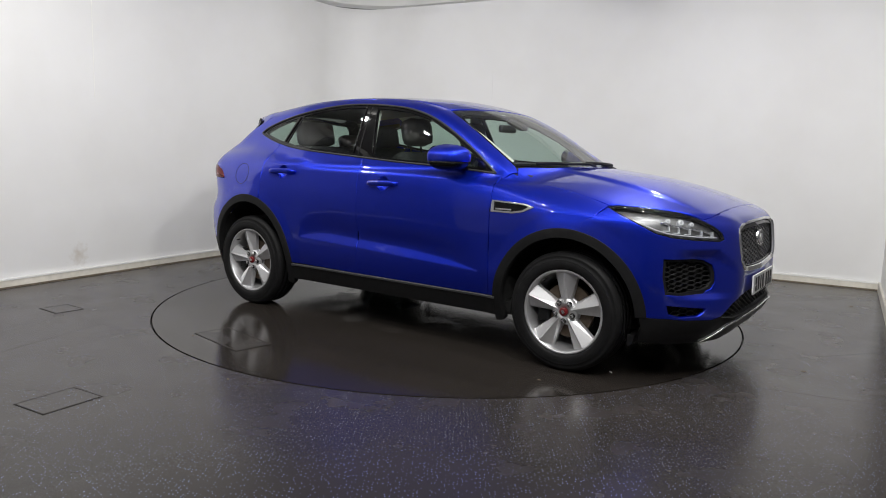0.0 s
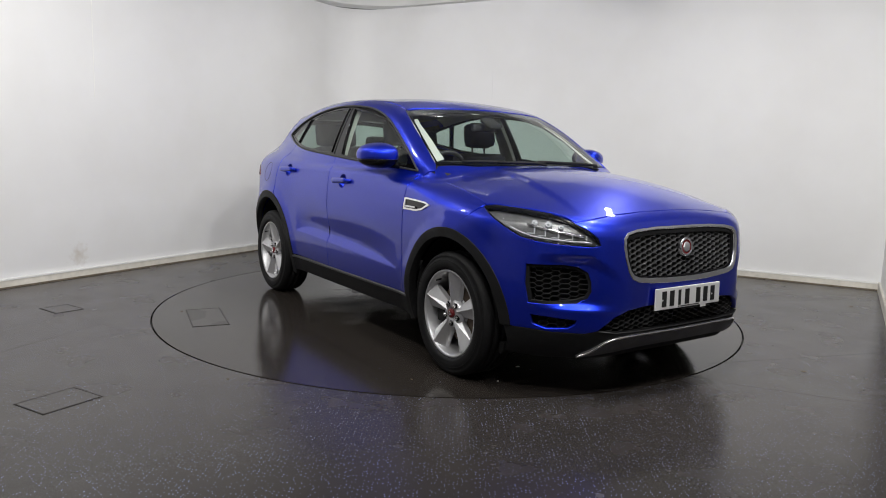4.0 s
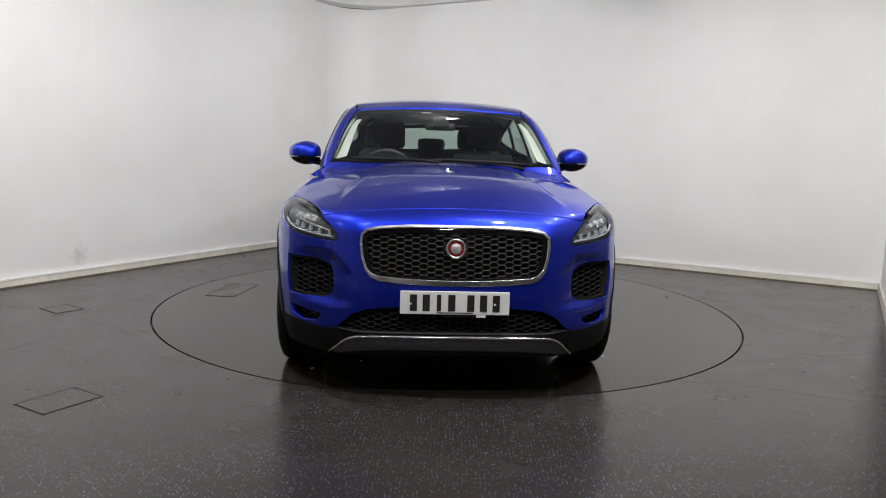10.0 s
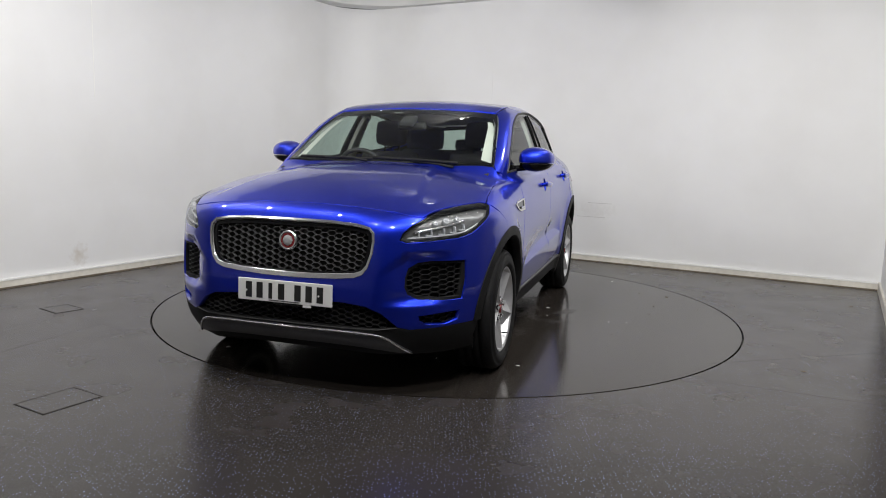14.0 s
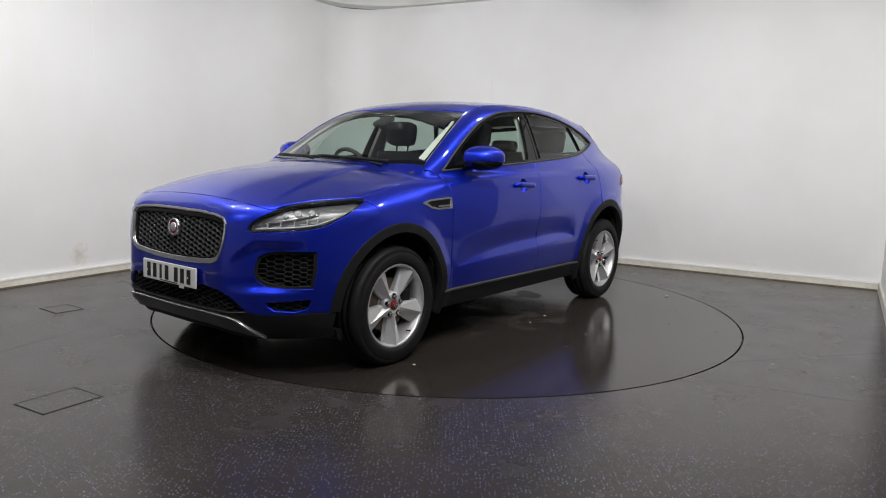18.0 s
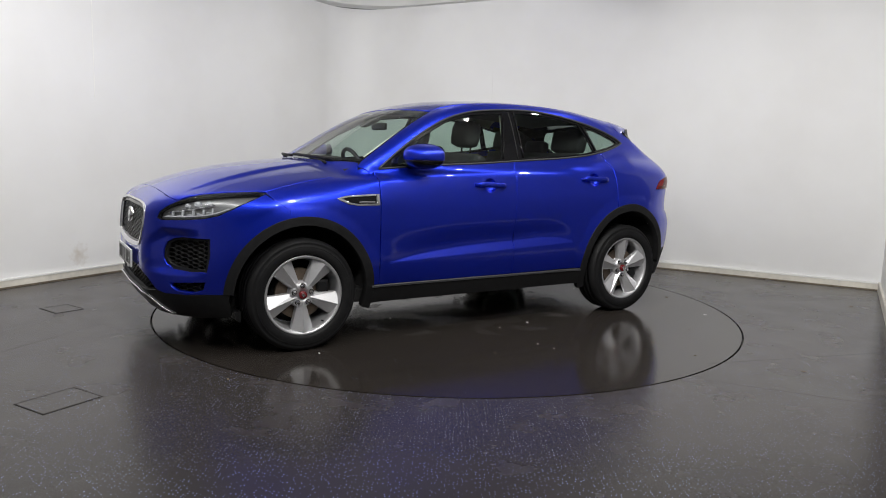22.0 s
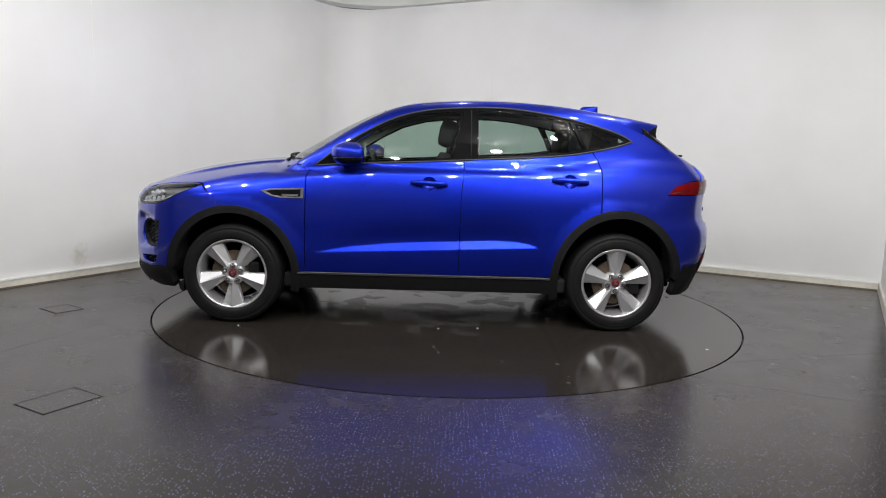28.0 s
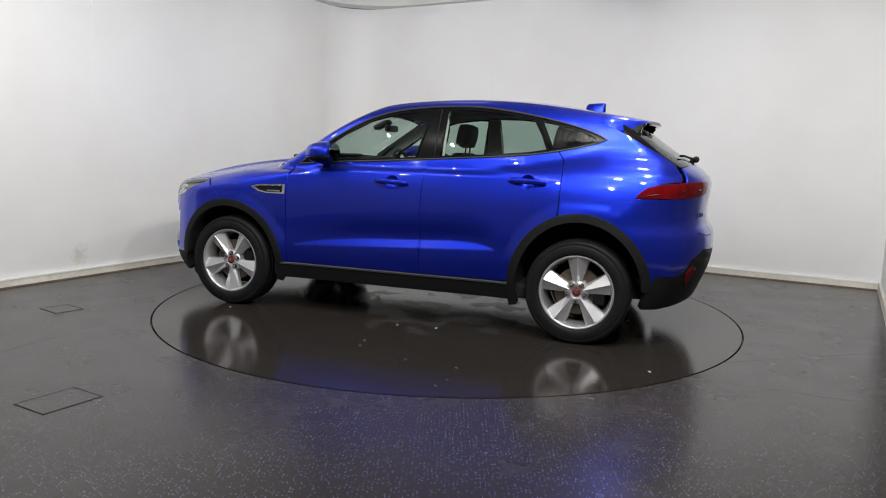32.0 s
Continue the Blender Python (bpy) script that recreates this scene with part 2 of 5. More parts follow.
def tube(bm, path, radius, sides=8, flat=1.0):
    """A round bar along 3D points, with closed ends."""
    pts = [Vector(q) for q in path]
    rings = []
    for i, q in enumerate(pts):
        d = (pts[min(i + 1, len(pts) - 1)] - pts[max(i - 1, 0)]).normalized()
        a = d.cross(Vector((0, 0, 1)))
        a = a.normalized() if a.length > 1e-4 else Vector((1, 0, 0))
        b = a.cross(d)
        rings.append([bm.verts.new(q + radius * (math.cos(k) * a + flat * math.sin(k) * b)) for k in (2 * math.pi * j / sides for j in range(sides))])
    for a, b in zip(rings, rings[1:]):
        for i in range(sides):
            j = (i + 1) % sides
            bm.faces.new((a[i], b[i], b[j], a[j]))
    bm.faces.new(rings[0])
    bm.faces.new(rings[-1][::-1])
    return bm


def spline(points, closed=False, steps=8):
    """Catmull-Rom through points of any dimension."""
    q = [np.array(v, float) for v in points]
    k = len(q)
    out = []
    for i in range(k if closed else k - 1):
        a, b, c, d = (q[(i + j) % k] if closed else q[min(max(i + j, 0), k - 1)] for j in (-1, 0, 1, 2))
        for s in range(steps):
            t = s / steps
            out.append(0.5 * (2 * b + (c - a) * t + (2 * a - 5 * b + 4 * c - d) * t * t + (3 * b - a - 3 * c + d) * t ** 3))
    if not closed:
        out.append(q[-1])
    return out


# ---------- the room ----------
def slab(name, x0, y0, x1, y1, z0, z1, material, **tags):
    bm = bmesh.new()
    box(bm, (x1 - x0, y1 - y0, z1 - z0), ROOM @ Matrix.Translation(((x0 + x1) / 2, -(y0 + y1) / 2, (z0 + z1) / 2)))
    ob = link(name, bm, material)
    return tagged(ob, kind="structure", **tags)


def corner_wall(name, inset, thick, z0, z1, material, label, x_end=ROOM_W, y_end=ROOM_D, r=0.55):
    """The two walls seen, in one band with its rounded inner corner."""
    inner, outer = [], []
    for i in range(49):
        a = math.pi / 2 * i / 48
        inner.append((r + inset - (r) * math.cos(a), r + inset - (r) * math.sin(a)))
        outer.append((r + inset - (r + thick) * math.cos(a), r + inset - (r + thick) * math.sin(a)))
    inner = [(inset, y_end)] + inner + [(x_end, inset)]
    outer = [(inset - thick, y_end)] + outer + [(x_end, inset - thick)]
    bm = bmesh.new()
    rows = []
    for (ax, ay), (bx, by) in zip(inner, outer):
        rows.append([bm.verts.new(room(*c)) for c in ((ax, ay, z0), (ax, ay, z1), (bx, by, z1), (bx, by, z0))])
    for p, q in zip(rows, rows[1:]):
        for i in range(4):
            j = (i + 1) % 4
            bm.faces.new((p[i], p[j], q[j], q[i]))
    bm.faces.new(rows[0])
    bm.faces.new(rows[-1][::-1])
    bmesh.ops.recalc_face_normals(bm, faces=bm.faces)
    return tagged(link(name, bm, material), label=label, kind="structure")


def build_room():
    corner_wall("wall_north", 0.0, 0.14, 0.0, ROOM_H - 0.045, M_WALL, "white painted studio walls meeting in a rounded corner", y_end=WEST)
    slab("wall_east", ROOM_W, -0.14, ROOM_W + 0.14, 1.0, 0, ROOM_H + 0.1, M_WALL, label="white painted return of the studio wall")
    # unseen walls added from here, their greys chosen for what the car reflects
    slab("wall_east_unseen", ROOM_W, 1.0, ROOM_W + 0.14, ROOM_D + 0.14, 0, ROOM_H + 0.1, M_DULL, label="unseen dark grey wall past the return, added to darken the car flank")
    slab("wall_south", -0.14, ROOM_D, ROOM_W, ROOM_D + 0.14, 0, ROOM_H + 0.1, M_BACK, label="grey studio wall behind the view")
    slab("wall_west_unseen", -0.14, WEST, 0.0, ROOM_D, 0, ROOM_H + 0.1, M_DULL, label="unseen dark grey wall past the white side wall, added to darken reflections")
    corner_wall("baseboard", 0.022, 0.02, 0.0, 0.066, M_SKIRT, "cream painted skirting board along the white walls", x_end=ROOM_W - 0.002, y_end=ROOM_D - 0.002, r=0.53)
    corner_wall("baseboard_cap", 0.027, 0.025, 0.066, 0.080, M_JOINT, "white bead along the top of the skirting", x_end=ROOM_W - 0.002, y_end=ROOM_D - 0.002, r=0.525)
    corner_wall("trim", 0.030, 0.007, 0.0, 0.012, M_DIRT_SHADE, "dirty sealed joint between skirting and floor", x_end=ROOM_W - 0.004, y_end=ROOM_D - 0.004, r=0.522)
    slab("baseboard_east", ROOM_W - 0.022, 0.03, ROOM_W - 0.002, ROOM_D - 0.01, 0.0, 0.085, M_SKIRT, label="cream painted skirting board")
    slab("ceiling", -0.14, -0.14, ROOM_W + 0.14, ROOM_D + 0.14, ROOM_H + 0.1, ROOM_H + 0.2, M_CEIL, label="painted studio ceiling, greyed to dim reflections in the bonnet")
    slab("wall_joint_1", -0.002, 3.87, 0.0025, 3.877, 1.62, ROOM_H - 0.045, M_JOINT, label="thin pale panel joint in the white wall")
    slab("wall_joint_2", 2.125, -0.002, 2.130, 0.0015, 1.86, 2.22, M_JOINT2, label="faint panel joint in the white wall")
    for k, (x0, x1, z0) in enumerate(((3.41, 3.69, 0.678), (3.29, 3.62, 0.515))):
        slab("wall_scuff_%d" % (k + 1), x0, -0.002, x1, 0.0012, z0, z0 + 0.005, M_SCUFF, label="thin grey scuff along the white wall")
    corner_wall("cornice", 0.10, 0.24, ROOM_H - 0.045, ROOM_H + 0.075, M_CORNICE, "pale cornice band at the ceiling", r=0.9)
    # solid strip: the shade of the gap is put into its dark colour
    corner_wall("cornice_shadow_strip", 0.08, 0.22, ROOM_H + 0.075, ROOM_H + 0.1, M_DIRT_SHADE, "dark strip standing in for the shadow gap between cornice and ceiling", r=0.9)


def build_floor():
    bm = bmesh.new()
    k = 128
    ring = [bm.verts.new(((TABLE_R + 0.013) * math.cos(2 * math.pi * i / k), (TABLE_R + 0.013) * math.sin(2 * math.pi * i / k), 0)) for i in range(k)]
    far = []
    for i in range(k):
        a = 2 * math.pi * i / k
        far.append(bm.verts.new((15 * math.cos(a), 15 * math.sin(a), 0)))
    low = [bm.verts.new((v.co.x, v.co.y, -0.05)) for v in ring]
    for i in range(k):
        j = (i + 1) % k
        bm.faces.new((ring[i], far[i], far[j], ring[j]))
        bm.faces.new((ring[j], low[j], low[i], ring[i]))
    bm.faces.new(low)
    tagged(link("floor", bm, M_FLOOR), label="dark speckled glossy safety vinyl floor", kind="structure")
    for cx, cy, turn, w, d in ((-1.842, -2.437, 60.6, 0.30, 0.235), (-2.836, -0.580, 55.0, 0.204, 0.241)):
        hatch = new("floor_hatch")
        hatch.matrix_world = pose(cx, cy, 0, 0, 0, turn)
        tagged(hatch, "small rectangular access hatch set in the dark vinyl floor", "hatch", "floor hatches")
        hatch_parts(hatch, w, d, M_FLOOR)
    # welded seams of the sheet vinyl and a few scraps of dirt
    for x0, y0, x1, y1 in ((-2.60, -1.72, -2.349, -0.973), (-2.349, -0.973, -1.98, -1.25), (1.458, -1.80, 3.3, -2.58), (1.60, -1.475, 3.4, -0.95)):
        bm = bmesh.new()
        length = math.hypot(x1 - x0, y1 - y0)
        box(bm, (length, 0.004, 0.0002), pose((x0 + x1) / 2, (y0 + y1) / 2, 0.0004, 0, 0, math.degrees(math.atan2(y1 - y0, x1 - x0))))
        tagged(link("floor_seam", bm, M_SEAM), label="thin welded seam in the vinyl floor", kind="structure")
    for x, y, s in ((3.486, 0.377, 0.016), (2.126, -1.587, 0.014), (2.30, 0.62, 0.012), (2.75, 1.25, 0.014), (-1.15, -2.05, 0.010), (3.75, 0.40, 0.010), (1.95, 0.55, 0.016)):
        bm = bmesh.new()
        bmesh.ops.create_icosphere(bm, subdivisions=1, radius=s, matrix=Matrix.Translation((x, y, 0.001)) @ pose(0, 0, 0, 0, 0, 57 * x) @ Matrix.Diagonal((1.5, 0.7, 0.25, 1)))
        tagged(link("dirt_scrap", bm, M_DIRT_SHADE), "small dark scrap of dirt on the vinyl floor", "dirt", "dirt scraps")


def hatch_parts(hatch, w, d, material):
    bm = bmesh.new()
    box(bm, (w - 0.014, d - 0.014, 0.003), Matrix.Translation((0, 0, 0.0004)), 0.001)
    part("lid", bm, material, hatch)
    for sx, sy, lx, ly in ((0, 1, w, 0.005), (0, -1, w, 0.005), (1, 0, 0.002, d), (-1, 0, 0.002, d)):
        bm = bmesh.new()
        box(bm, (lx, ly, 0.003), Matrix.Translation((sx * (w / 2 - 0.0035), sy * (d / 2 - 0.0035), 0.0014)))
        part("frame_edge", bm, M_SEAMDARK, hatch)


def build_lamps():
    """Flat LED floodlights on short stems under the ceiling."""
    for x, y, aim, watts in LAMPS:
        watts *= 1.17
        eye = room(x, y, ROOM_H - 0.06)
        m = look(eye, room(*aim)) if aim else ROOM @ pose(x, -y, ROOM_H - 0.06)
        lamp = new("ceiling_floodlight")
        lamp.matrix_world = m
        tagged(lamp, "slim white LED floodlight fixed under the ceiling", "ceiling light", "ceiling floodlights")
        bm = bmesh.new()
        box(bm, (0.20, 0.15, 0.05), Matrix.Translation((0, 0, 0.03)), 0.008)
        part("housing", bm, M_SATIN, lamp)
        bm = bmesh.new()
        tube(bm, [m.inverted() @ (eye + Vector((0, 0, 0.16))), (0, 0, 0.04)], 0.015)
        part("stem", bm, M_SATIN, lamp)
        bm = bmesh.new()
        lathe(bm, [(0.0, -0.004), (0.068, -0.004), (0.075, 0.0), (0.075, 0.006)], 32, Matrix.Diagonal((1.0, 0.7, 1.0, 1.0)))
        part("diffuser", bm, M_LED, lamp, "glowing white diffuser")
        data = bpy.data.lights.new("flood", "AREA")
        data.shape, data.size, data.size_y, data.energy = "ELLIPSE", 0.15, 0.105, watts
        data.color = (1.0, 0.985, 0.965)
        ob = new("flood", data)
        ob.matrix_world = m @ pose(0, 0, -0.012)


def build_turntable():
    k = 128
    table = new("turntable")
    tagged(table, "round dark vinyl turntable set flush in the floor, wet in patches", "turntable")
    bm = bmesh.new()
    top = [bm.verts.new((TABLE_R * math.cos(2 * math.pi * i / k), TABLE_R * math.sin(2 * math.pi * i / k), 0)) for i in range(k)]
    low = [bm.verts.new((v.co.x, v.co.y, -0.049)) for v in top]
    bm.faces.new(top)
    bm.faces.new(low[::-1])
    for i in range(k):
        j = (i + 1) % k
        bm.faces.new((low[i], low[j], top[j], top[i]))
    part("deck", bm, M_TABLE, table)
    hatch = new("table_hatch")
    hatch.parent = table
    hatch.matrix_basis = pose(-0.415, -1.812, 0, 0, 0, 170)
    hatch_parts(hatch, 0.54, 0.245, M_TABLE)
    rnd = random.Random(4)
    for _ in range(26):
        a, q = rnd.uniform(0, 6.28), TABLE_R * math.sqrt(rnd.uniform(0.05, 0.93))
        bm = bmesh.new()
        bmesh.ops.create_icosphere(bm, subdivisions=1, radius=rnd.uniform(0.004, 0.009), matrix=pose(q * math.cos(a), q * math.sin(a), 0.001, 0, 0, rnd.uniform(0, 180)) @ Matrix.Diagonal((2.0, 0.7, 0.3, 1)))
        part("grit", bm, M_PLATE if rnd.random() < 0.25 else M_DIRT_SHADE, table)
    return table


# ---------- the car's body as one smooth solid: x forward, y to its left, z up, origin on the ground between the axles ----------
def curve_table(xs, ys, lo, hi, n=801):
    """A smooth 1D curve through (x, y), sampled evenly, for quick lookup."""
    xs, ys = np.array(xs, float), np.array(ys, float)
    o = np.argsort(xs)
    xs, ys = xs[o], ys[o]
    m = np.gradient(ys, xs)
    g = np.linspace(lo, hi, n)
    c = np.clip(g, xs[0], xs[-1])
    i = np.clip(np.searchsorted(xs, c) - 1, 0, len(xs) - 2)
    h = xs[i + 1] - xs[i]
    t = (c - xs[i]) / h
    v = (2 * t**3 - 3 * t**2 + 1) * ys[i] + (t**3 - 2 * t**2 + t) * h * m[i] + (-2 * t**3 + 3 * t**2) * ys[i + 1] + (t**3 - t**2) * h * m[i + 1]
    v = v + np.where(g < xs[0], (g - xs[0]) * m[0], 0) + np.where(g > xs[-1], (g - xs[-1]) * m[-1], 0)
    return lambda q: np.interp(q, g, v)


# heights of bonnet and shoulder deck along the middle, and how much they fall towards the side
DECK = curve_table([2.30, 2.20, 2.14, 2.02, 1.80, 1.58, 1.36, 1.20, 1.05, 0.80, 0.42, 0.03, -0.36, -0.75, -1.0, -1.4, -1.8, -2.2],
                   [0.80, 0.875, 0.915, 0.970, 1.040, 1.083, 1.113, 1.130, 1.140, 1.147, 1.147, 1.147, 1.152, 1.172, 1.203, 1.235, 1.22, 1.15], -2.6, 2.6)
FALL = curve_table([2.2, 2.0, 1.7, 1.3, 0.9, 0.5, -0.5, -1.3, -2.0], [0.05, 0.085, 0.105, 0.088, 0.085, 0.05, 0.05, 0.06, 0.06], -2.6, 2.6)
NOSE = curve_table([0.1, 0.20, 0.28, 0.36, 0.45, 0.55, 0.65, 0.75, 0.85, 0.92, 1.0, 1.1], [1.98, 2.07, 2.14, 2.175, 2.185, 2.19, 2.185, 2.175, 2.16, 2.14, 2.10, 2.02], 0, 2)
NOSE_PLAN = curve_table([0, 0.26, 0.46, 0.55, 0.65, 0.75, 0.82, 0.88, 0.92, 0.96], [0, 0.008, 0.022, 0.065, 0.14, 0.235, 0.32, 0.44, 0.60, 0.95], -0.1, 1.3)
TAIL = curve_table([0.1, 0.25, 0.40, 0.51, 0.60, 0.68, 0.75, 0.79, 0.86, 0.96, 1.06, 1.10, 1.16, 1.24], [-1.90, -2.04, -2.11, -2.15, -2.165, -2.165, -2.148, -2.120, -2.110, -2.117, -2.12, -2.10, -2.03, -1.90], 0, 2)
TAIL_PLAN = curve_table([0, 0.3, 0.5, 0.7, 0.8, 0.86, 0.91, 0.95], [0, 0.018, 0.06, 0.16, 0.25, 0.36, 0.52, 0.85], -0.1, 1.3)
SIDE_X = [2.0, 1.75, 1.34, 0.84, 0.3, -0.24, -0.8, -1.34, -1.75, -2.05]
SIDE = [
    (0.22, [0.80, 0.86, 0.88, 0.86, 0.86, 0.86, 0.86, 0.88, 0.85, 0.78]),
    (0.37, [0.83, 0.885, 0.905, 0.90, 0.90, 0.90, 0.90, 0.915, 0.88, 0.80]),
    (0.50, [0.84, 0.905, 0.922, 0.92, 0.917, 0.917, 0.92, 0.935, 0.895, 0.81]),
    (0.62, [0.845, 0.915, 0.93, 0.922, 0.918, 0.918, 0.925, 0.945, 0.91, 0.83]),
    (0.78, [0.835, 0.905, 0.94, 0.925, 0.921, 0.921, 0.927, 0.945, 0.91, 0.83]),
    (0.92, [0.82, 0.895, 0.925, 0.918, 0.916, 0.916, 0.92, 0.935, 0.885, 0.81]),
    (1.02, [0.76, 0.84, 0.872, 0.892, 0.902, 0.902, 0.902, 0.915, 0.865, 0.79]),
    (1.10, [0.70, 0.78, 0.825, 0.858, 0.880, 0.883, 0.883, 0.885, 0.84, 0.77]),
    (1.20, [0.65, 0.72, 0.78, 0.82, 0.845, 0.85, 0.85, 0.845, 0.80, 0.74]),
]
SIDE_AT = [curve_table(SIDE_X, w, -2.6, 2.6) for _, w in SIDE]
GX, GZ = np.linspace(-2.4, 2.4, 481), np.linspace(0.1, 1.7, 321)


SCALLOP_TOP = curve_table([0.78, 0.64, 0.3, -0.23, -0.52, -0.66, -0.74, -0.79], [0.511, 0.540, 0.582, 0.612, 0.624, 0.616, 0.600, 0.580], -2.6, 2.6)


def side_grid():
    zs = [z for z, _ in SIDE]
    rows = np.array([c(GX) for c in SIDE_AT])
    out = np.empty((len(GX), len(GZ)))
    for i in range(len(GX)):
        out[i] = curve_table(zs, rows[:, i], 0.0, 1.8, 361)(GZ)
    # the pressed scallop low on the doors: a sharp upper edge over a ledge that faces up
    X, Z = np.meshgrid(GX, GZ, indexing="ij")
    edge = SCALLOP_TOP(X)
    ledge = 0.545 - 0.045 * X
    deep = np.clip((edge - ledge) / 0.062, 0, 1) * (X > -0.79) * (X < 0.78)
    dip = np.where(Z > edge, np.exp(-((Z - edge) / 0.11) ** 2), np.clip((Z - ledge) / np.maximum(edge - ledge, 0.004), 0, 1))
    out -= 0.030 * deep * dip * (Z > ledge)
    # flared lips over the wheel arches
    for wx, tall in ((1.3405, 0.480), (-1.3405, 0.515)):
        away = np.hypot(X - wx, (Z - 0.345) * 0.468 / tall)
        out += 0.013 * np.clip(1 - (away - 0.46) / 0.075, 0, 1)
    return out


SIDE_GRID = side_grid()


def scallop_lines():
    """Lines close on both sides of the scallop's two edges, where the door's mesh must follow."""
    out = []
    xs = np.linspace(0.74, -0.78, 60)
    for f in (SCALLOP_TOP, lambda x: 0.545 - 0.045 * x):
        for d in (-0.006, 0.006):
            out.append([(float(x), 0.0, float(f(x)) + d) for x in xs])
    return out


def side_width(x, z):
    u = np.clip((x - GX[0]) / (GX[1] - GX[0]), 0, len(GX) - 1.001)
    v = np.clip((z - GZ[0]) / (GZ[1] - GZ[0]), 0, len(GZ) - 1.001)
    i, j = u.astype(int), v.astype(int)
    a, b = u - i, v - j
    g = SIDE_GRID
    return (g[i, j] * (1 - a) + g[i + 1, j] * a) * (1 - b) + (g[i, j + 1] * (1 - a) + g[i + 1, j + 1] * a) * b


ROOF = curve_table([0.75, 0.5, 0.3, 0.1, -0.16, -0.4, -0.6, -0.8, -1.0, -1.2, -1.43, -1.7, -2.0], [1.43, 1.503, 1.558, 1.596, 1.620, 1.628, 1.627, 1.617, 1.599, 1.572, 1.536, 1.483, 1.42], -2.6, 2.6)
SCREEN = curve_table([1.0, 1.12, 1.15, 1.25, 1.40, 1.49, 1.55, 1.62], [1.30, 1.12, 1.075, 0.905, 0.645, 0.46, 0.315, 0.08], 0, 2)
SCREEN_PLAN = curve_table([0, 0.3, 0.5, 0.7, 0.85], [0, 0.03, 0.085, 0.18, 0.30], -0.1, 1.3)
BACKLIGHT = curve_table([1.0, 1.08, 1.16, 1.25, 1.35, 1.5, 1.6], [-1.95, -2.03, -2.0, -1.895, -1.765, -1.575, -1.46], 0, 2)
BACK_PLAN = curve_table([0, 0.3, 0.5, 0.65, 0.8], [0, 0.02, 0.06, 0.13, 0.28], -0.1, 1.3)
CABIN = curve_table([1.0, 1.08, 1.15, 1.2, 1.3, 1.4, 1.5, 1.56, 1.62], [0.857, 0.852, 0.842, 0.826, 0.789, 0.745, 0.697, 0.662, 0.62], 0, 2)
CABIN_X = curve_table([1.0, 0.85, 0.4, 0.0, -0.6, -1.0, -1.4, -1.7, -2.0], [-0.078, -0.065, -0.026, 0, 0, -0.02, -0.08, -0.13, -0.19], -2.6, 2.6)


def smax(a, b, k):
    h = np.maximum(k - np.abs(a - b), 0) / k
    return np.maximum(a, b) + h * h * k / 4


def body(p):
    """Below zero inside the car's body."""
    x, y, z = p[:, 0], np.abs(p[:, 1]), p[:, 2]
    yy = np.sqrt(y * y + 0.0004) - 0.02
    bulge_y = np.interp(x, [1.05, 2.0], [0.37, 0.57])
    rise = np.clip((bulge_y + 0.05 - y) / 0.05, 0, 1)
    bulge = 0.014 * rise * rise * (3 - 2 * rise) * np.interp(x, [1.0, 1.1, 1.6, 2.0], [0, 1, 1, 0])
    deck = z - DECK(x) + FALL(x) * (y / 0.8) ** 2.2 - bulge
    shoulder = np.interp(x, [-1.35, -0.85, 0.85, 1.15], [0.09, 0.03, 0.03, 0.09])
    low = smax(deck, y - side_width(x, z), shoulder)
    ramp = np.clip((y - 0.44) / 0.16, 0, 1) ** 2 * np.clip((0.80 - y) / 0.12, 0, 1)
    scoop = 0.046 * ramp * np.clip((z - 0.475) / 0.04, 0, 1) * np.clip((0.748 - 0.12 * np.clip((0.60 - y) / 0.16, 0, 1) - z) / 0.04, 0, 1)
    low = smax(low, 0.97 * (x - NOSE(z) + NOSE_PLAN(yy) + scoop), 0.07)
    low = smax(low, 0.97 * (TAIL(z) + TAIL_PLAN(yy) - x), 0.05)
    top = smax(0.95 * (z - ROOF(x) + 0.10 * y * y), 0.9 * (y - CABIN(z) - CABIN_X(x)), 0.08)
    top = smax(top, 0.6 * (x - SCREEN(z) + SCREEN_PLAN(yy)), 0.04)
    top = smax(top, 0.65 * (BACKLIGHT(z) + BACK_PLAN(yy) - x), 0.04)
    top = np.maximum(top, 0.98 - z)
    return -smax(-low, -top, np.interp(x, [-1.45, -1.0], [0.11, 0.03]))


def body_normal(p, e=0.006):
    g = np.empty_like(p)
    for i in range(3):
        d = np.zeros(3)
        d[i] = e
        g[:, i] = body(p + d) - body(p - d)
    return g / np.maximum(np.linalg.norm(g, axis=1), 1e-9)[:, None]


class Chart:
    """A flat view of the body along one direction."""

    def __init__(self, way):
        self.d = Vector(way).normalized()
        up = Vector((0, 0, 1)) if abs(self.d.z) < 0.9 else Vector((1, 0, 0))
        self.a = np.array(self.d.cross(up).normalized())
        self.b = np.array(Vector(self.a).cross(self.d))
        self.d = np.array(self.d)

    def flat(self, q):
        q = np.atleast_2d(q)
        return np.stack([q @ self.a, q @ self.b], 1)

    def solid(self, uv):
        uv = np.atleast_2d(uv)
        return march(uv[:, :1] * self.a + uv[:, 1:] * self.b - 3.0 * self.d, np.tile(self.d, (len(uv), 1)), 0.4, 3.6)


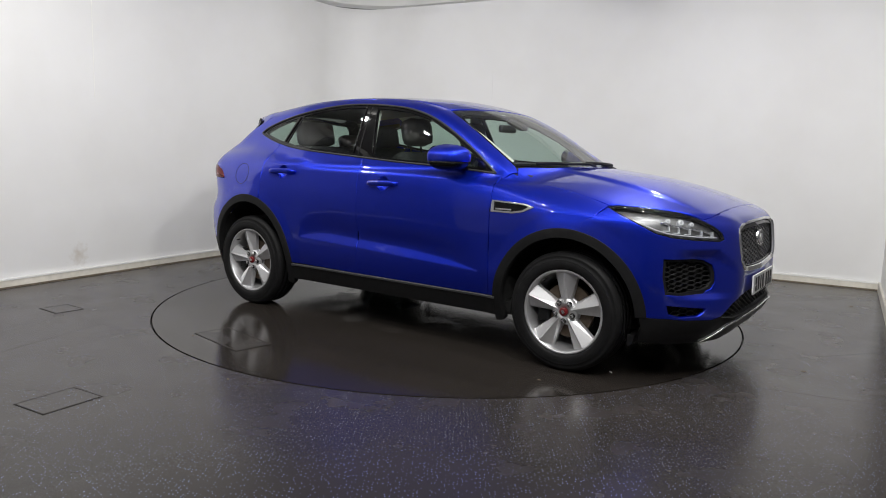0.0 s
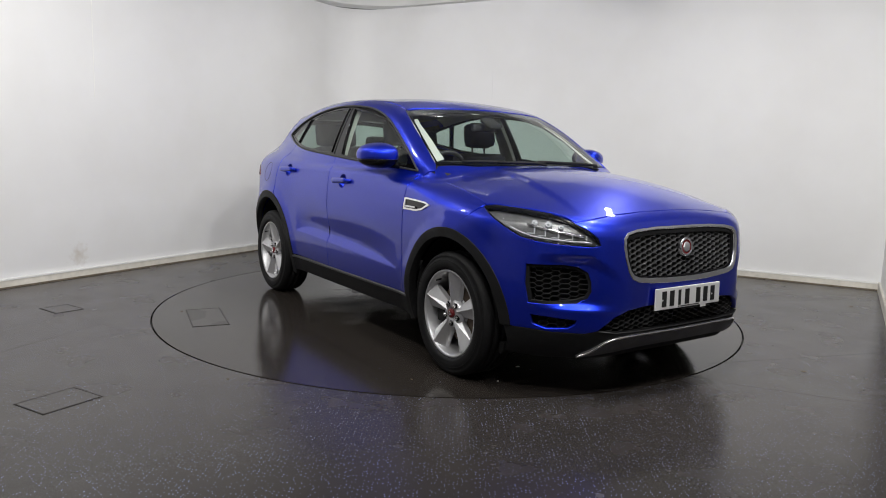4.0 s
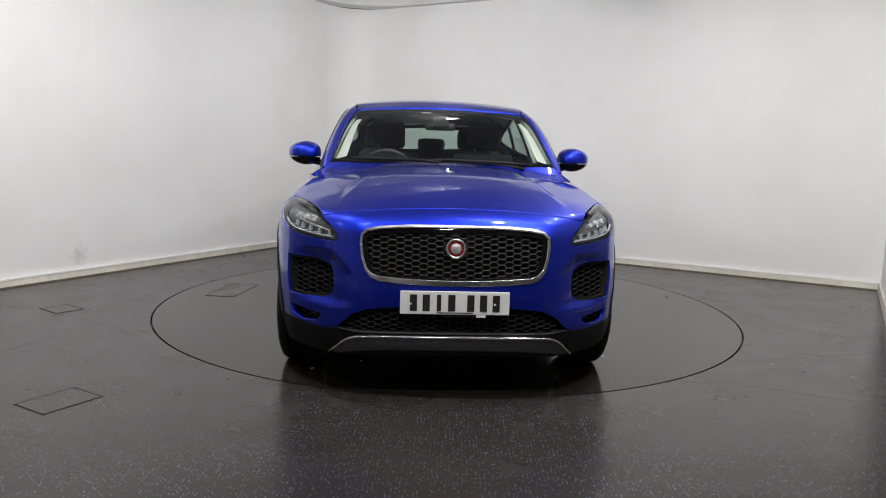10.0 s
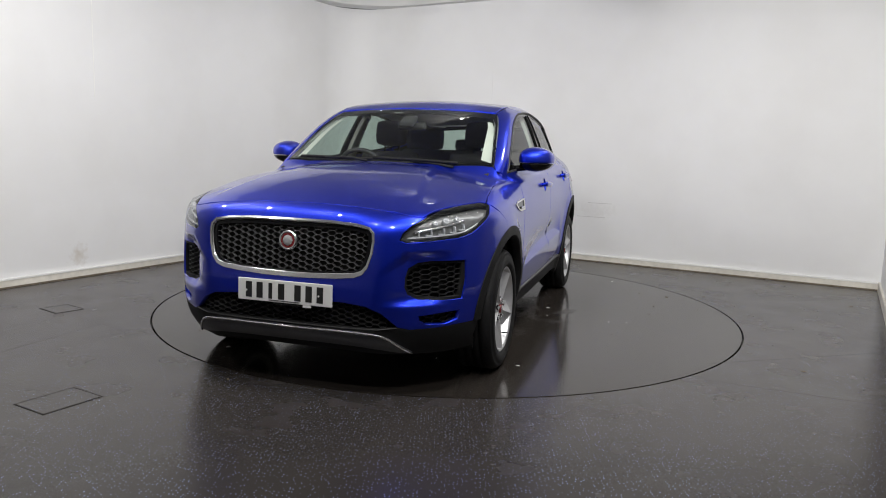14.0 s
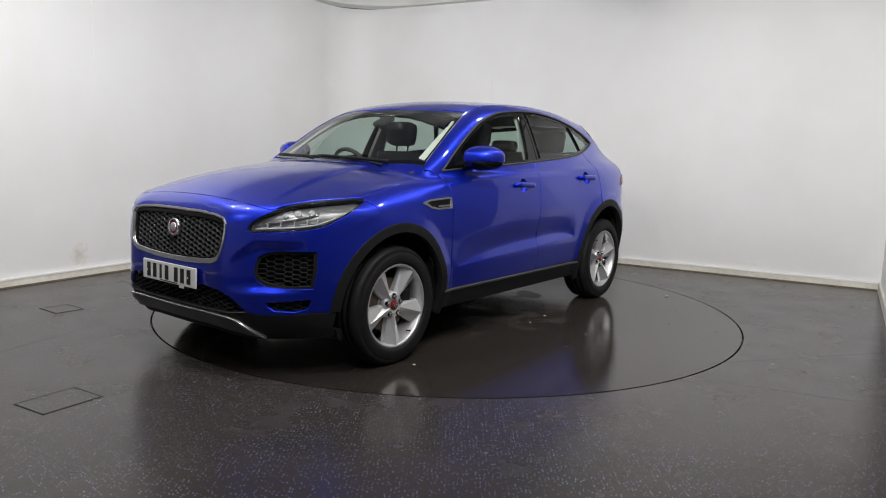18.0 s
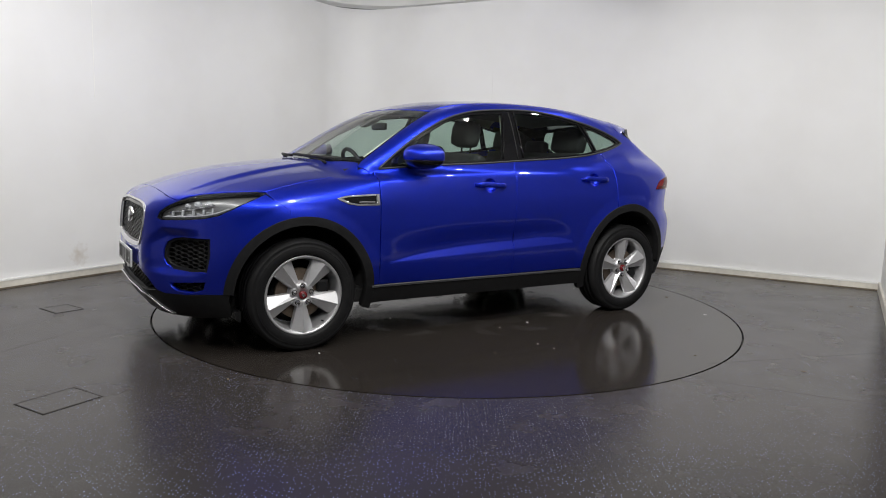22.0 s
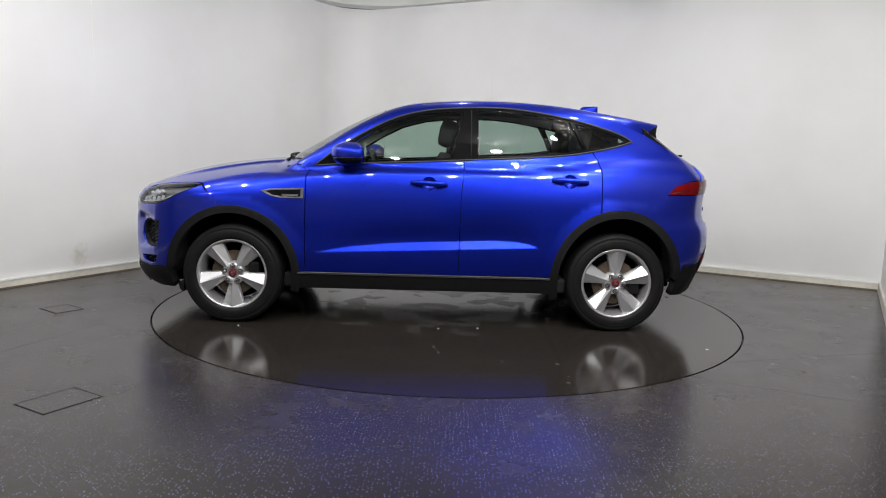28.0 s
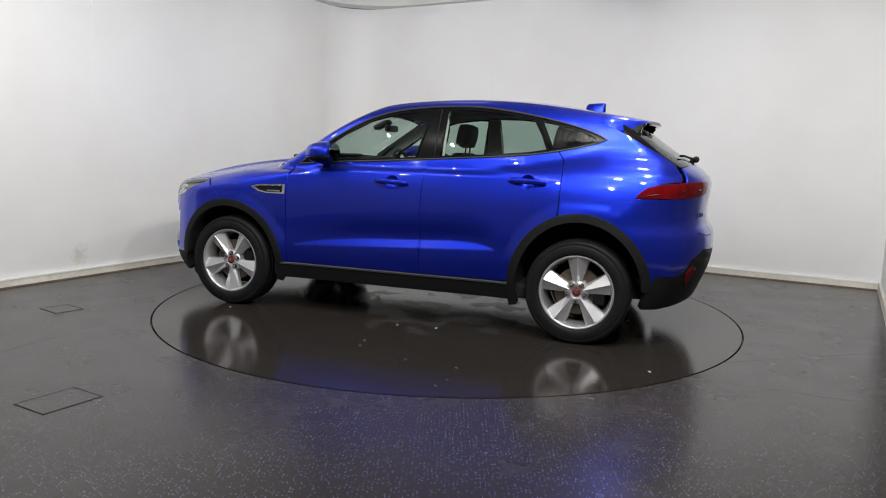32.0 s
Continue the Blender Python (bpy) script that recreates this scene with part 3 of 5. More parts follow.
class Round:
    """A view from all round an upright axis: angle and height."""

    def __init__(self, x0, sign, scale=0.9):
        self.x0, self.sign, self.scale = x0, sign, scale

    def flat(self, q):
        q = np.atleast_2d(q)
        return np.stack([np.arctan2(q[:, 1], self.sign * (q[:, 0] - self.x0)) * self.scale, q[:, 2]], 1)

    def solid(self, uv):
        uv = np.atleast_2d(uv)
        a = uv[:, 0] / self.scale
        out = np.stack([self.sign * np.cos(a), np.sin(a), 0 * a], 1)
        o = out * 1.6
        o[:, 0] += self.x0
        o[:, 2] = uv[:, 1]
        return march(o, -out, 0.0, 1.6)


def march(o, d, t0, t1, steps=140):
    """First meeting of each ray with the body."""
    n = len(o)
    lo, hi, found = np.full(n, t0), np.full(n, t1), np.zeros(n, bool)
    last = np.full(n, t0)
    for t in np.linspace(t0, t1, steps)[1:]:
        go = ~found
        if not go.any():
            break
        idx = np.where(go)[0]
        inside = body(o[idx] + t * d[idx]) < 0
        hit = idx[inside]
        lo[hit], hi[hit], found[hit] = last[hit], t, True
        last[idx] = t
    for _ in range(14):
        mid = (lo + hi) / 2
        inside = body(o + mid[:, None] * d) < 0
        hi, lo = np.where(inside, mid, hi), np.where(inside, lo, mid)
    return o + ((lo + hi) / 2)[:, None] * d


LEFT, FRONT, TOP, REAR = Chart((0, -1, 0)), Chart((-1, 0, 0)), Chart((0, 0, -1)), Chart((1, 0, 0))
NOSE_ROUND, TAIL_ROUND = Round(1.15, 1), Round(-1.2, -1)


def on_side(xz):
    """Points (x, z) seen from the car's left, brought onto the body."""
    return LEFT.solid(LEFT.flat([(x, 0, z) for x, z in xz]))


def on_front(yz):
    return FRONT.solid(FRONT.flat([(0, y, z) for y, z in yz]))


def on_top(xy):
    return TOP.solid(TOP.flat([(x, y, 0) for x, y in xy]))


def inside_poly(q, poly):
    x, y = q[:, 0], q[:, 1]
    c = np.zeros(len(q), bool)
    for (x0, y0), (x1, y1) in zip(poly, np.roll(poly, -1, 0)):
        cross = (y0 > y) != (y1 > y)
        c ^= cross & (x < (x1 - x0) * (y - y0) / (y1 - y0 + 1e-12) + x0)
    return c


def resample(loop, h):
    out = []
    for a, b in zip(loop, np.roll(loop, -1, 0)):
        k = max(1, int(math.ceil(np.linalg.norm(b - a) / h)))
        out += [a + (b - a) * i / k for i in range(k)]
    return np.array(out)


def sheet(name, chart, outline, material, parent, holes=(), h=0.035, lift=0.0, rim=0.012, mirror=False, label="", both=False, seams=()):
    """A panel of the body: an outline (3D points) with holes, filled, laid on the body, with edges turned inwards."""
    loops = [resample(chart.flat(np.array(c)), h) for c in (outline, *holes)]
    u0, v0 = loops[0].min(0)
    u1, v1 = loops[0].max(0)
    gu, gv = np.meshgrid(np.arange(u0 + h / 2, u1, h), np.arange(v0 + h / 2, v1, h))
    gu = gu + (np.arange(gu.shape[0]) % 2)[:, None] * h / 2
    grid = np.stack([gu.ravel(), gv.ravel()], 1)
    keep = inside_poly(grid, loops[0])
    for c in loops[1:]:
        keep &= ~inside_poly(grid, c)
    allb = np.concatenate(loops)
    grid = grid[keep]
    if len(grid):
        near = np.min(np.linalg.norm(grid[:, None] - allb[None], axis=2), axis=1) > h * 0.45
        grid = grid[near]
    lines = []
    for c in seams:
        q = chart.flat(np.array(c))
        q = np.concatenate([a + (b - a) * np.arange(0, 1, 1 / max(1, int(np.linalg.norm(b - a) / 0.02)))[:, None] for a, b in zip(q, q[1:])])
        ok = inside_poly(q, loops[0]) & (np.min(np.linalg.norm(q[:, None] - allb[None], axis=2), axis=1) > 0.012)
        if ok.sum() > 2:
            lines.append(q[ok])
    if lines and len(grid):
        seam = np.concatenate(lines)
        grid = grid[np.min(np.linalg.norm(grid[:, None] - seam[None], axis=2), axis=1) > 0.012]
    pts = np.concatenate([allb, grid, *lines])
    edges, k = [], 0
    for c in loops:
        edges += [(k + i, k + (i + 1) % len(c)) for i in range(len(c))]
        k += len(c)
    k += len(grid)
    for c in lines:
        edges += [(k + i, k + i + 1) for i in range(len(c) - 1)]
        k += len(c)
    vs, es, fs, *_ = delaunay_2d_cdt([Vector(q) for q in pts], edges, [], 0, 1e-6)
    vs = np.array([tuple(v) for v in vs])
    tri = np.array([f for f in fs if len(f) == 3])
    mid = vs[tri].mean(1)
    good = inside_poly(mid, loops[0])
    for c in loops[1:]:
        good &= ~inside_poly(mid, c)
    tri = tri[good]
    used = np.unique(tri)
    remap = np.full(len(vs), -1)
    remap[used] = np.arange(len(used))
    vs, tri = vs[used], remap[tri]
    co = chart.solid(vs)
    no = body_normal(co)
    co = co + no * lift
    fn = np.cross(co[tri[:, 1]] - co[tri[:, 0]], co[tri[:, 2]] - co[tri[:, 0]])
    flip = (fn * no[tri].sum(1)).sum(1) < 0
    tri[flip] = tri[flip][:, ::-1]
    faces = tri.tolist()
    if rim:
        count = {}
        for a, b, c in faces:
            for e in ((a, b), (b, c), (c, a)):
                count[e] = True
        border = [e for e in count if (e[1], e[0]) not in count]
        ids = sorted({i for e in border for i in e})
        k = len(co)
        out = np.zeros_like(co)
        for a, b in border:
            side = np.cross(co[b] - co[a], no[a] + no[b])
            out[a] += side
            out[b] += side
        out = out[ids] - (out[ids] * no[ids]).sum(1)[:, None] * no[ids]
        out /= np.maximum(np.linalg.norm(out, axis=1), 1e-9)[:, None]
        # a small round edge, then the turned-in flange
        turn = {v: k + i for i, v in enumerate(ids)}
        back = {v: k + len(ids) + i for i, v in enumerate(ids)}
        edge = min(0.0016, rim / 3)
        bent = no[ids] + out
        co = np.concatenate([co, co[ids] + edge * (out - 0.6 * no[ids]), co[ids] + edge * out - rim * no[ids]])
        no = np.concatenate([no, bent / np.linalg.norm(bent, axis=1)[:, None], out])
        faces += [[b, a, turn[a], turn[b]] for a, b in border]
        faces += [[turn[b], turn[a], back[a], back[b]] for a, b in border]
    made = []
    for flipit in ((False, True) if both else (mirror,)):
        s = np.array([1, -1, 1]) if flipit else np.ones(3)
        me = bpy.data.meshes.new(name)
        me.from_pydata((co * s).tolist(), [], [f[::-1] for f in faces] if flipit else faces)
        me.materials.append(material)
        me.polygons.foreach_set("use_smooth", [True] * len(faces))
        me.normals_split_custom_set_from_vertices((no * s).tolist())
        ob = new(name, me)
        ob.parent = parent
        if label:
            ob["label"] = label
        made.append(ob)
    return made


def arc(cx, cz, a, b, t0, t1, n=20):
    return [(cx + a * math.cos(radians(t0 + (t1 - t0) * i / n)), cz + b * math.sin(radians(t0 + (t1 - t0) * i / n))) for i in range(n + 1)]


WHEEL_X, WHEEL_Y, WHEEL_Z = 1.3405, 0.80, 0.345
ARCH_F_OUT, ARCH_F_IN = (WHEEL_X, WHEEL_Z, 0.468, 0.480), (WHEEL_X, WHEEL_Z, 0.415, 0.430)
ARCH_R_OUT, ARCH_R_IN = (-WHEEL_X, WHEEL_Z, 0.468, 0.515), (-WHEEL_X, WHEEL_Z, 0.415, 0.462)
BELT = [tuple(q) for q in spline([(0.79, 1.108), (0.42, 1.135), (0.03, 1.155), (-0.36, 1.180), (-0.75, 1.205), (-0.99, 1.228), (-1.14, 1.252), (-1.26, 1.276), (-1.375, 1.306), (-1.450, 1.332)], steps=5)]
EAVE = [tuple(q) for q in spline([(-1.450, 1.332), (-1.395, 1.366), (-1.30, 1.402), (-1.16, 1.442), (-0.96, 1.486), (-0.76, 1.520), (-0.56, 1.541), (-0.36, 1.543), (-0.16, 1.532), (0.04, 1.508), (0.24, 1.452), (0.43, 1.358), (0.63, 1.232), (0.79, 1.108)], steps=5)]
SILL_Z = 0.375


def mir(q):
    """The other side's copy of a half outline, joined to it."""
    q = np.array(q, float)
    back = (q * np.array([1, -1, 1]))[::-1]
    return np.concatenate([q, back[np.abs(back[:, 1]) > 1e-4]])


def ends(q):
    """Both halves of an outline that starts and ends on the middle line."""
    return mir(q)


HEADLAMP = [(2.105, 0.560, 0.802), (2.095, 0.572, 0.838), (2.055, 0.605, 0.875), (1.985, 0.655, 0.915), (1.88, 0.693, 0.947), (1.735, 0.757, 0.963), (1.60, 0.815, 0.971),
            (1.555, 0.850, 0.963), (1.545, 0.862, 0.953), (1.64, 0.885, 0.918), (1.74, 0.880, 0.872), (1.825, 0.848, 0.828), (1.90, 0.80, 0.808), (2.005, 0.698, 0.795), (2.09, 0.592, 0.790)]
GRILLE = [(0, 0.884), (0.22, 0.882), (0.36, 0.873), (0.425, 0.860), (0.449, 0.836), (0.453, 0.795), (0.446, 0.735), (0.428, 0.672), (0.402, 0.636), (0.362, 0.619), (0.27, 0.609), (0.12, 0.602), (0, 0.601)]
INTAKE = [(1.868, 0.834, 0.700), (2.012, 0.703, 0.699), (2.06, 0.655, 0.691), (2.09, 0.612, 0.665), (2.103, 0.600, 0.62), (2.105, 0.597, 0.57), (2.094, 0.614, 0.53), (2.06, 0.655, 0.508), (1.965, 0.759, 0.501), (1.888, 0.826, 0.502), (1.870, 0.838, 0.60)]
FOG_SLOT = [(2.060, 0.650, 0.432), (1.895, 0.818, 0.450), (1.905, 0.806, 0.398), (1.955, 0.759, 0.378), (2.03, 0.683, 0.384), (2.056, 0.655, 0.408)]
LOWER_GRILLE = [(0, 0.492), (0.30, 0.490), (0.42, 0.479), (0.49, 0.447), (0.566, 0.378), (0.48, 0.366), (0.35, 0.362), (0.15, 0.364), (0, 0.366)]
TAIL_LAMP = [(-1.675, 0.887, 0.974), (-1.70, 0.88, 1.003), (-1.74, 0.865, 1.036), (-1.82, 0.835, 1.059), (-1.95, 0.74, 1.072), (-2.06, 0.55, 1.078), (-2.10, 0.42, 1.074), (-2.10, 0.42, 1.0), (-2.04, 0.60, 0.985), (-1.94, 0.765, 0.978)]
GLASS_F = [(0.66, 1.138), (0.42, 1.151), (0.03, 1.171), (-0.155, 1.185), (-0.195, 1.35), (-0.235, 1.508), (-0.16, 1.512), (0.04, 1.489), (0.24, 1.433), (0.43, 1.338), (0.60, 1.228), (0.655, 1.175)]
GLASS_R = [(-0.352, 1.199), (-0.75, 1.222), (-0.97, 1.243), (-1.075, 1.262), (-1.03, 1.36), (-0.965, 1.464), (-0.76, 1.500), (-0.56, 1.520), (-0.347, 1.523)]
GLASS_Q = [(-1.12, 1.270), (-1.25, 1.293), (-1.345, 1.318), (-1.395, 1.336), (-1.36, 1.362), (-1.28, 1.390), (-1.16, 1.424), (-1.028, 1.452)]


def lifted(chart, outline, lift):
    co = chart.solid(chart.flat(np.array(outline)))
    return co + body_normal(co) * lift


def inset(chart, outline, k):
    """An outline shrunk towards its middle by k metres."""
    q = resample(chart.flat(np.array(outline)), 0.02)
    out = []
    n = len(q)
    area = 0.5 * sum(q[i][0] * q[(i + 1) % n][1] - q[(i + 1) % n][0] * q[i][1] for i in range(n))
    for i in range(n):
        d = q[(i + 1) % n] - q[i - 1]
        d = d / max(np.linalg.norm(d), 1e-9)
        nrm = np.array([-d[1], d[0]]) * (1 if area > 0 else -1)
        out.append(q[i] + nrm * k)
    return chart.solid(np.array(out))


def honeycomb(name, chart, outline, parent, material, lift, pitch=0.0375, rise=0.0275, deep=0.022, both=False, label=""):
    """Flat-topped hexagon cells laid on the body inside an outline: a rim and walls for each cell."""
    loop = chart.flat(np.array(outline))
    u0, v0 = loop.min(0)
    u1, v1 = loop.max(0)
    hexa = [(-0.667, 0), (-0.333, 0.5), (0.333, 0.5), (0.667, 0), (0.333, -0.5), (-0.333, -0.5)]
    cells = []
    for i in range(int((u1 - u0) / pitch) + 3):
        for j in range(int((v1 - v0) / rise) + 3):
            c = np.array([u0 + (i - 0.5) * pitch, v0 + (j - 0.5 + 0.5 * (i % 2)) * rise])
            ring = np.array([[c[0] + a * pitch * 1.0, c[1] + b * rise] for a, b in hexa])
            if inside_poly(ring, loop).sum() >= 4:
                cells.append((c, ring))
    flat = []
    for c, ring in cells:
        flat += [*ring, *(c + (ring - c) * np.array([0.955, 0.87]))]
    co = chart.solid(np.array(flat))
    no = body_normal(co)
    verts, faces = [], []
    for k in range(len(cells)):
        base = len(verts)
        o, i_, n1, n2 = co[k * 12:k * 12 + 6], co[k * 12 + 6:k * 12 + 12], no[k * 12:k * 12 + 6], no[k * 12 + 6:k * 12 + 12]
        verts += [*(o + n1 * lift), *(i_ + n2 * lift), *(i_ + n2 * (lift - deep))]
        for a in range(6):
            b = (a + 1) % 6
            faces.append([base + a, base + b, base + 6 + b, base + 6 + a])
            faces.append([base + 6 + a, base + 6 + b, base + 12 + b, base + 12 + a])
    for s in ((1, -1) if both else (1,)):
        me = bpy.data.meshes.new(name)
        me.from_pydata([(v[0], v[1] * s, v[2]) for v in verts], [], faces)
        me.materials.append(material)
        ob = new(name, me)
        ob.parent = parent
        if label:
            ob["label"] = label


def bead(name, pts, radius, material, parent, closed=False, label="", both=False, flat=1.0):
    for s in ((1, -1) if both else (1,)):
        bm = bmesh.new()
        q = [(p[0], p[1] * s, p[2]) for p in pts]
        tube(bm, q + q[:1] if closed else q, radius, 6, flat)
        bmesh.ops.recalc_face_normals(bm, faces=bm.faces)
        part(name, bm, material, parent, label, smooth=True)


def build_car():
    car = new("car")
    tagged(car, "metallic blue five-door compact SUV with silver alloy wheels on a turntable", "car")
    body_panels(car)
    windows(car)
    nose_parts(car)
    rear_parts(car)
    side_parts(car)
    cabin(car)
    underside(car)
    wheels(car)
    return car


BONNET_SIDE = [(1.45, 0.832), (1.30, 0.815), (1.10, 0.790), (0.93, 0.765)]
ROOF_EDGE = [(0.30, 0.590), (0.0, 0.607), (-0.3, 0.612), (-0.7, 0.605), (-1.11, 0.575), (-1.38, 0.53)]
SCREEN_EDGE = [(0.885, 0.728), (0.62, 0.680), (0.45, 0.645), (0.315, 0.606)]


def body_panels(car):
    G = 0.0036
    side = LEFT
    belt = [(x, z) for x, z in BELT]
    front_door = [(0.835 - G, SILL_Z), (-0.232 + G, SILL_Z), (-0.234 + G, 0.7), (-0.240 + G, 0.95), (-0.252 + G, 1.10), (-0.256 + G, 1.168)] + [q for q in belt[::-1] if q[0] > -0.24] + [(0.832 - G, 1.098)]
    dish_f = arc(-0.015, 1.006, 0.052, 0.050, 0, 345, 23)
    dish_r = arc(-0.985, 1.046, 0.050, 0.050, 0, 345, 23)
    front_doors = sheet("front_door", side, on_side(front_door), M_BLUE, car, holes=[on_side(dish_f)], both=True, seams=scallop_lines(), label="blue front door panel with a pressed lower scallop")
    rear_arch = arc(*ARCH_R_OUT, 4, 74, 30)
    rear_door = [(-0.232 - G, SILL_Z), (-0.234 - G, 0.7), (-0.240 - G, 0.95), (-0.256 - G, 1.168)] + [q for q in belt if -1.13 < q[0] < -0.27] + [(-1.150, 1.248), (-1.188, 1.20), (-1.205 + G, 1.12), (-1.203 + G, 0.95)] + [q for q in rear_arch[::-1] if q[0] > -1.195]
    rear_doors = sheet("rear_door", side, on_side(rear_door), M_BLUE, car, holes=[on_side(dish_r)], both=True, seams=scallop_lines(), label="blue rear door panel")
    for doors, cx, cz, a in ((front_doors, -0.015, 1.006, 0.052), (rear_doors, -0.985, 1.046, 0.050)):
        handle(doors, cx, cz, a)
    # front wing
    wing = np.concatenate([on_side([(0.835 + G, SILL_Z), (0.836 + G, 0.7), (0.834 + G, 1.02), (0.832 + G, 1.085)]), on_top([(0.845, 0.795), (0.90, 0.772)]), on_top(BONNET_SIDE[::-1]), [(1.549, 0.848, 0.962)],
                           on_side([(1.50, 0.909), (1.432, 0.864)]), on_side(arc(*ARCH_F_OUT, 78, 176, 40))])
    sheet("front_wing", Chart((0, -1, -0.6)), wing, M_BLUE, car, h=0.025, both=True)
    # side frame: windscreen pillar, roof rail, rear pillar and quarter in one pressing
    frame_loop = np.concatenate([on_side([(0.826, 1.094)]), on_top([(0.84, 0.795), (0.893, 0.770), (0.918, 0.748), *SCREEN_EDGE, *ROOF_EDGE]),
                                 on_side([(-1.40, 1.452), (-1.44, 1.428), (-1.538, 1.388), (-1.688, 1.304), (-1.797, 1.245), (-1.89, 1.185), (-1.945, 1.10), (-1.938, 1.077), (-1.82, 1.062), (-1.745, 1.040), (-1.70, 1.006), (-1.672, 0.972), (-1.612, 0.923), (-1.572, 0.868)]),
                                 on_side(arc(*ARCH_R_OUT, 117, 73.5, 20)), on_side([(-1.205 - G, 0.95), (-1.207 - G, 1.12), (-1.192 - G, 1.20), (-1.155 - G, 1.254)] + [q for q in belt if q[0] < -1.18] + [q for q in EAVE[1:]])])
    sheet("side_frame", Chart((-0.05, -1, -0.5)), frame_loop, M_BLUE, car, both=True, label="blue side frame with pillars and rear quarter")
    for inn, outt in ((ARCH_F_IN, ARCH_F_OUT), (ARCH_R_IN, ARCH_R_OUT)):
        s = 1 if outt[0] > 0 else -1
        t0, t1 = (4, 195) if s > 0 else (-15, 176)
        ring = arc(*outt, t0, t1, 60) + arc(*inn, t1, t0, 60)
        sheet("arch_cladding", LEFT, on_side(ring), M_BLACK, car, lift=0.005, h=0.025, rim=0.05, both=True, label="matt black plastic wheel arch moulding")
    sill = [(0.90, 0.255), (0.885, SILL_Z - 0.022), (-0.87, SILL_Z - 0.022), (-0.885, 0.255)]
    sheet("sill_cladding", LEFT, on_side(sill), M_BLACK, car, lift=0.004, rim=0.08, both=True, label="matt black plastic sill cladding")
    strip = [(0.885, SILL_Z - 0.016), (0.885, SILL_Z - 0.006), (-0.875, SILL_Z - 0.006), (-0.875, SILL_Z - 0.016)]
    sheet("sill_strip", LEFT, on_side(strip), M_SILL, car, lift=0.010, rim=0.02, both=True)
    bonnet = [(2.046, 0), (2.045, 0.22), (2.041, 0.44), (2.031, 0.576), (2.005, 0.639), (1.986, 0.651), (1.88, 0.690), (1.735, 0.754), (1.60, 0.812), (1.553, 0.842)] + [(x, y - 0.005) for x, y in BONNET_SIDE] + [(0.908, 0.722), (1.008, 0.5), (1.064, 0.25), (1.080, 0)]
    sheet("bonnet", TOP, ends(on_top(bonnet)), M_BLUE, car, h=0.02, label="blue bonnet with two raised creases")
    roof = [(0.352, 0), (0.345, 0.3), (0.30, 0.584)] + [(x, y - 0.006) for x, y in ROOF_EDGE[1:]] + [(-1.375, 0.4), (-1.375, 0)]
    sheet("roof", TOP, ends(on_top(roof)), M_BLUE, car, label="blue roof panel")
    for sy in (1, -1):
        pts = lifted(TOP, [(x, y * sy - 0.003 * sy, 0) for x, y in ROOF_EDGE], -0.006)
        bead("roof_gutter", pts, 0.006, M_BLACK, car)


def handle(doors, cx, cz, a):
    """A bowl pressed into the door and a bar across it."""
    for s, door in ((1, doors[0]), (-1, doors[1])):
        bm = bmesh.new()
        rings = []
        for k, (f, d) in enumerate(((1.0, 0.0), (0.93, 0.010), (0.75, 0.022), (0.45, 0.030), (0.12, 0.033))):
            q = lifted(LEFT, [(x, 0, z) for x, z in arc(cx, cz, a * f, 0.050 * f, 0, 345, 23)], -d)
            rings.append([bm.verts.new((v[0], v[1] * s, v[2])) for v in q])
        for p, q in zip(rings, rings[1:]):
            for i in range(len(p)):
                j = (i + 1) % len(p)
                bm.faces.new((p[i], p[j], q[j], q[i]))
        bm.faces.new(rings[-1])
        bmesh.ops.recalc_face_normals(bm, faces=bm.faces)
        part("handle_bowl", bm, M_BLUE, door, smooth=True)
        bm = bmesh.new()
        path = []
        for i in range(15):
            u = i / 14
            x = cx + 0.128 - 0.256 * u
            z = cz + 0.004 - 0.010 * u
            rise = 0.030 * min(1, math.sin(math.pi * u) * 3.2 + 0.1)
            p = lifted(LEFT, [(x, 0, z)], rise)[0]
            path.append((p[0], p[1] * s, p[2]))
        rr = []
        for i, p in enumerate(path):
            w = 0.019 if 1 < i < 13 else 0.012
            rr.append([bm.verts.new((p[0], p[1] + s * 0.010 * math.cos(k), p[2] + w * math.sin(k))) for k in (2 * math.pi * j / 10 for j in range(10))])
        for p, q in zip(rr, rr[1:]):
            for i in range(10):
                bm.faces.new((p[i], p[(i + 1) % 10], q[(i + 1) % 10], q[i]))
        bm.faces.new(rr[0])
        bm.faces.new(rr[-1])
        bmesh.ops.recalc_face_normals(bm, faces=bm.faces)
        part("door_handle", bm, M_BLUE, door, "blue bar door handle", smooth=True)


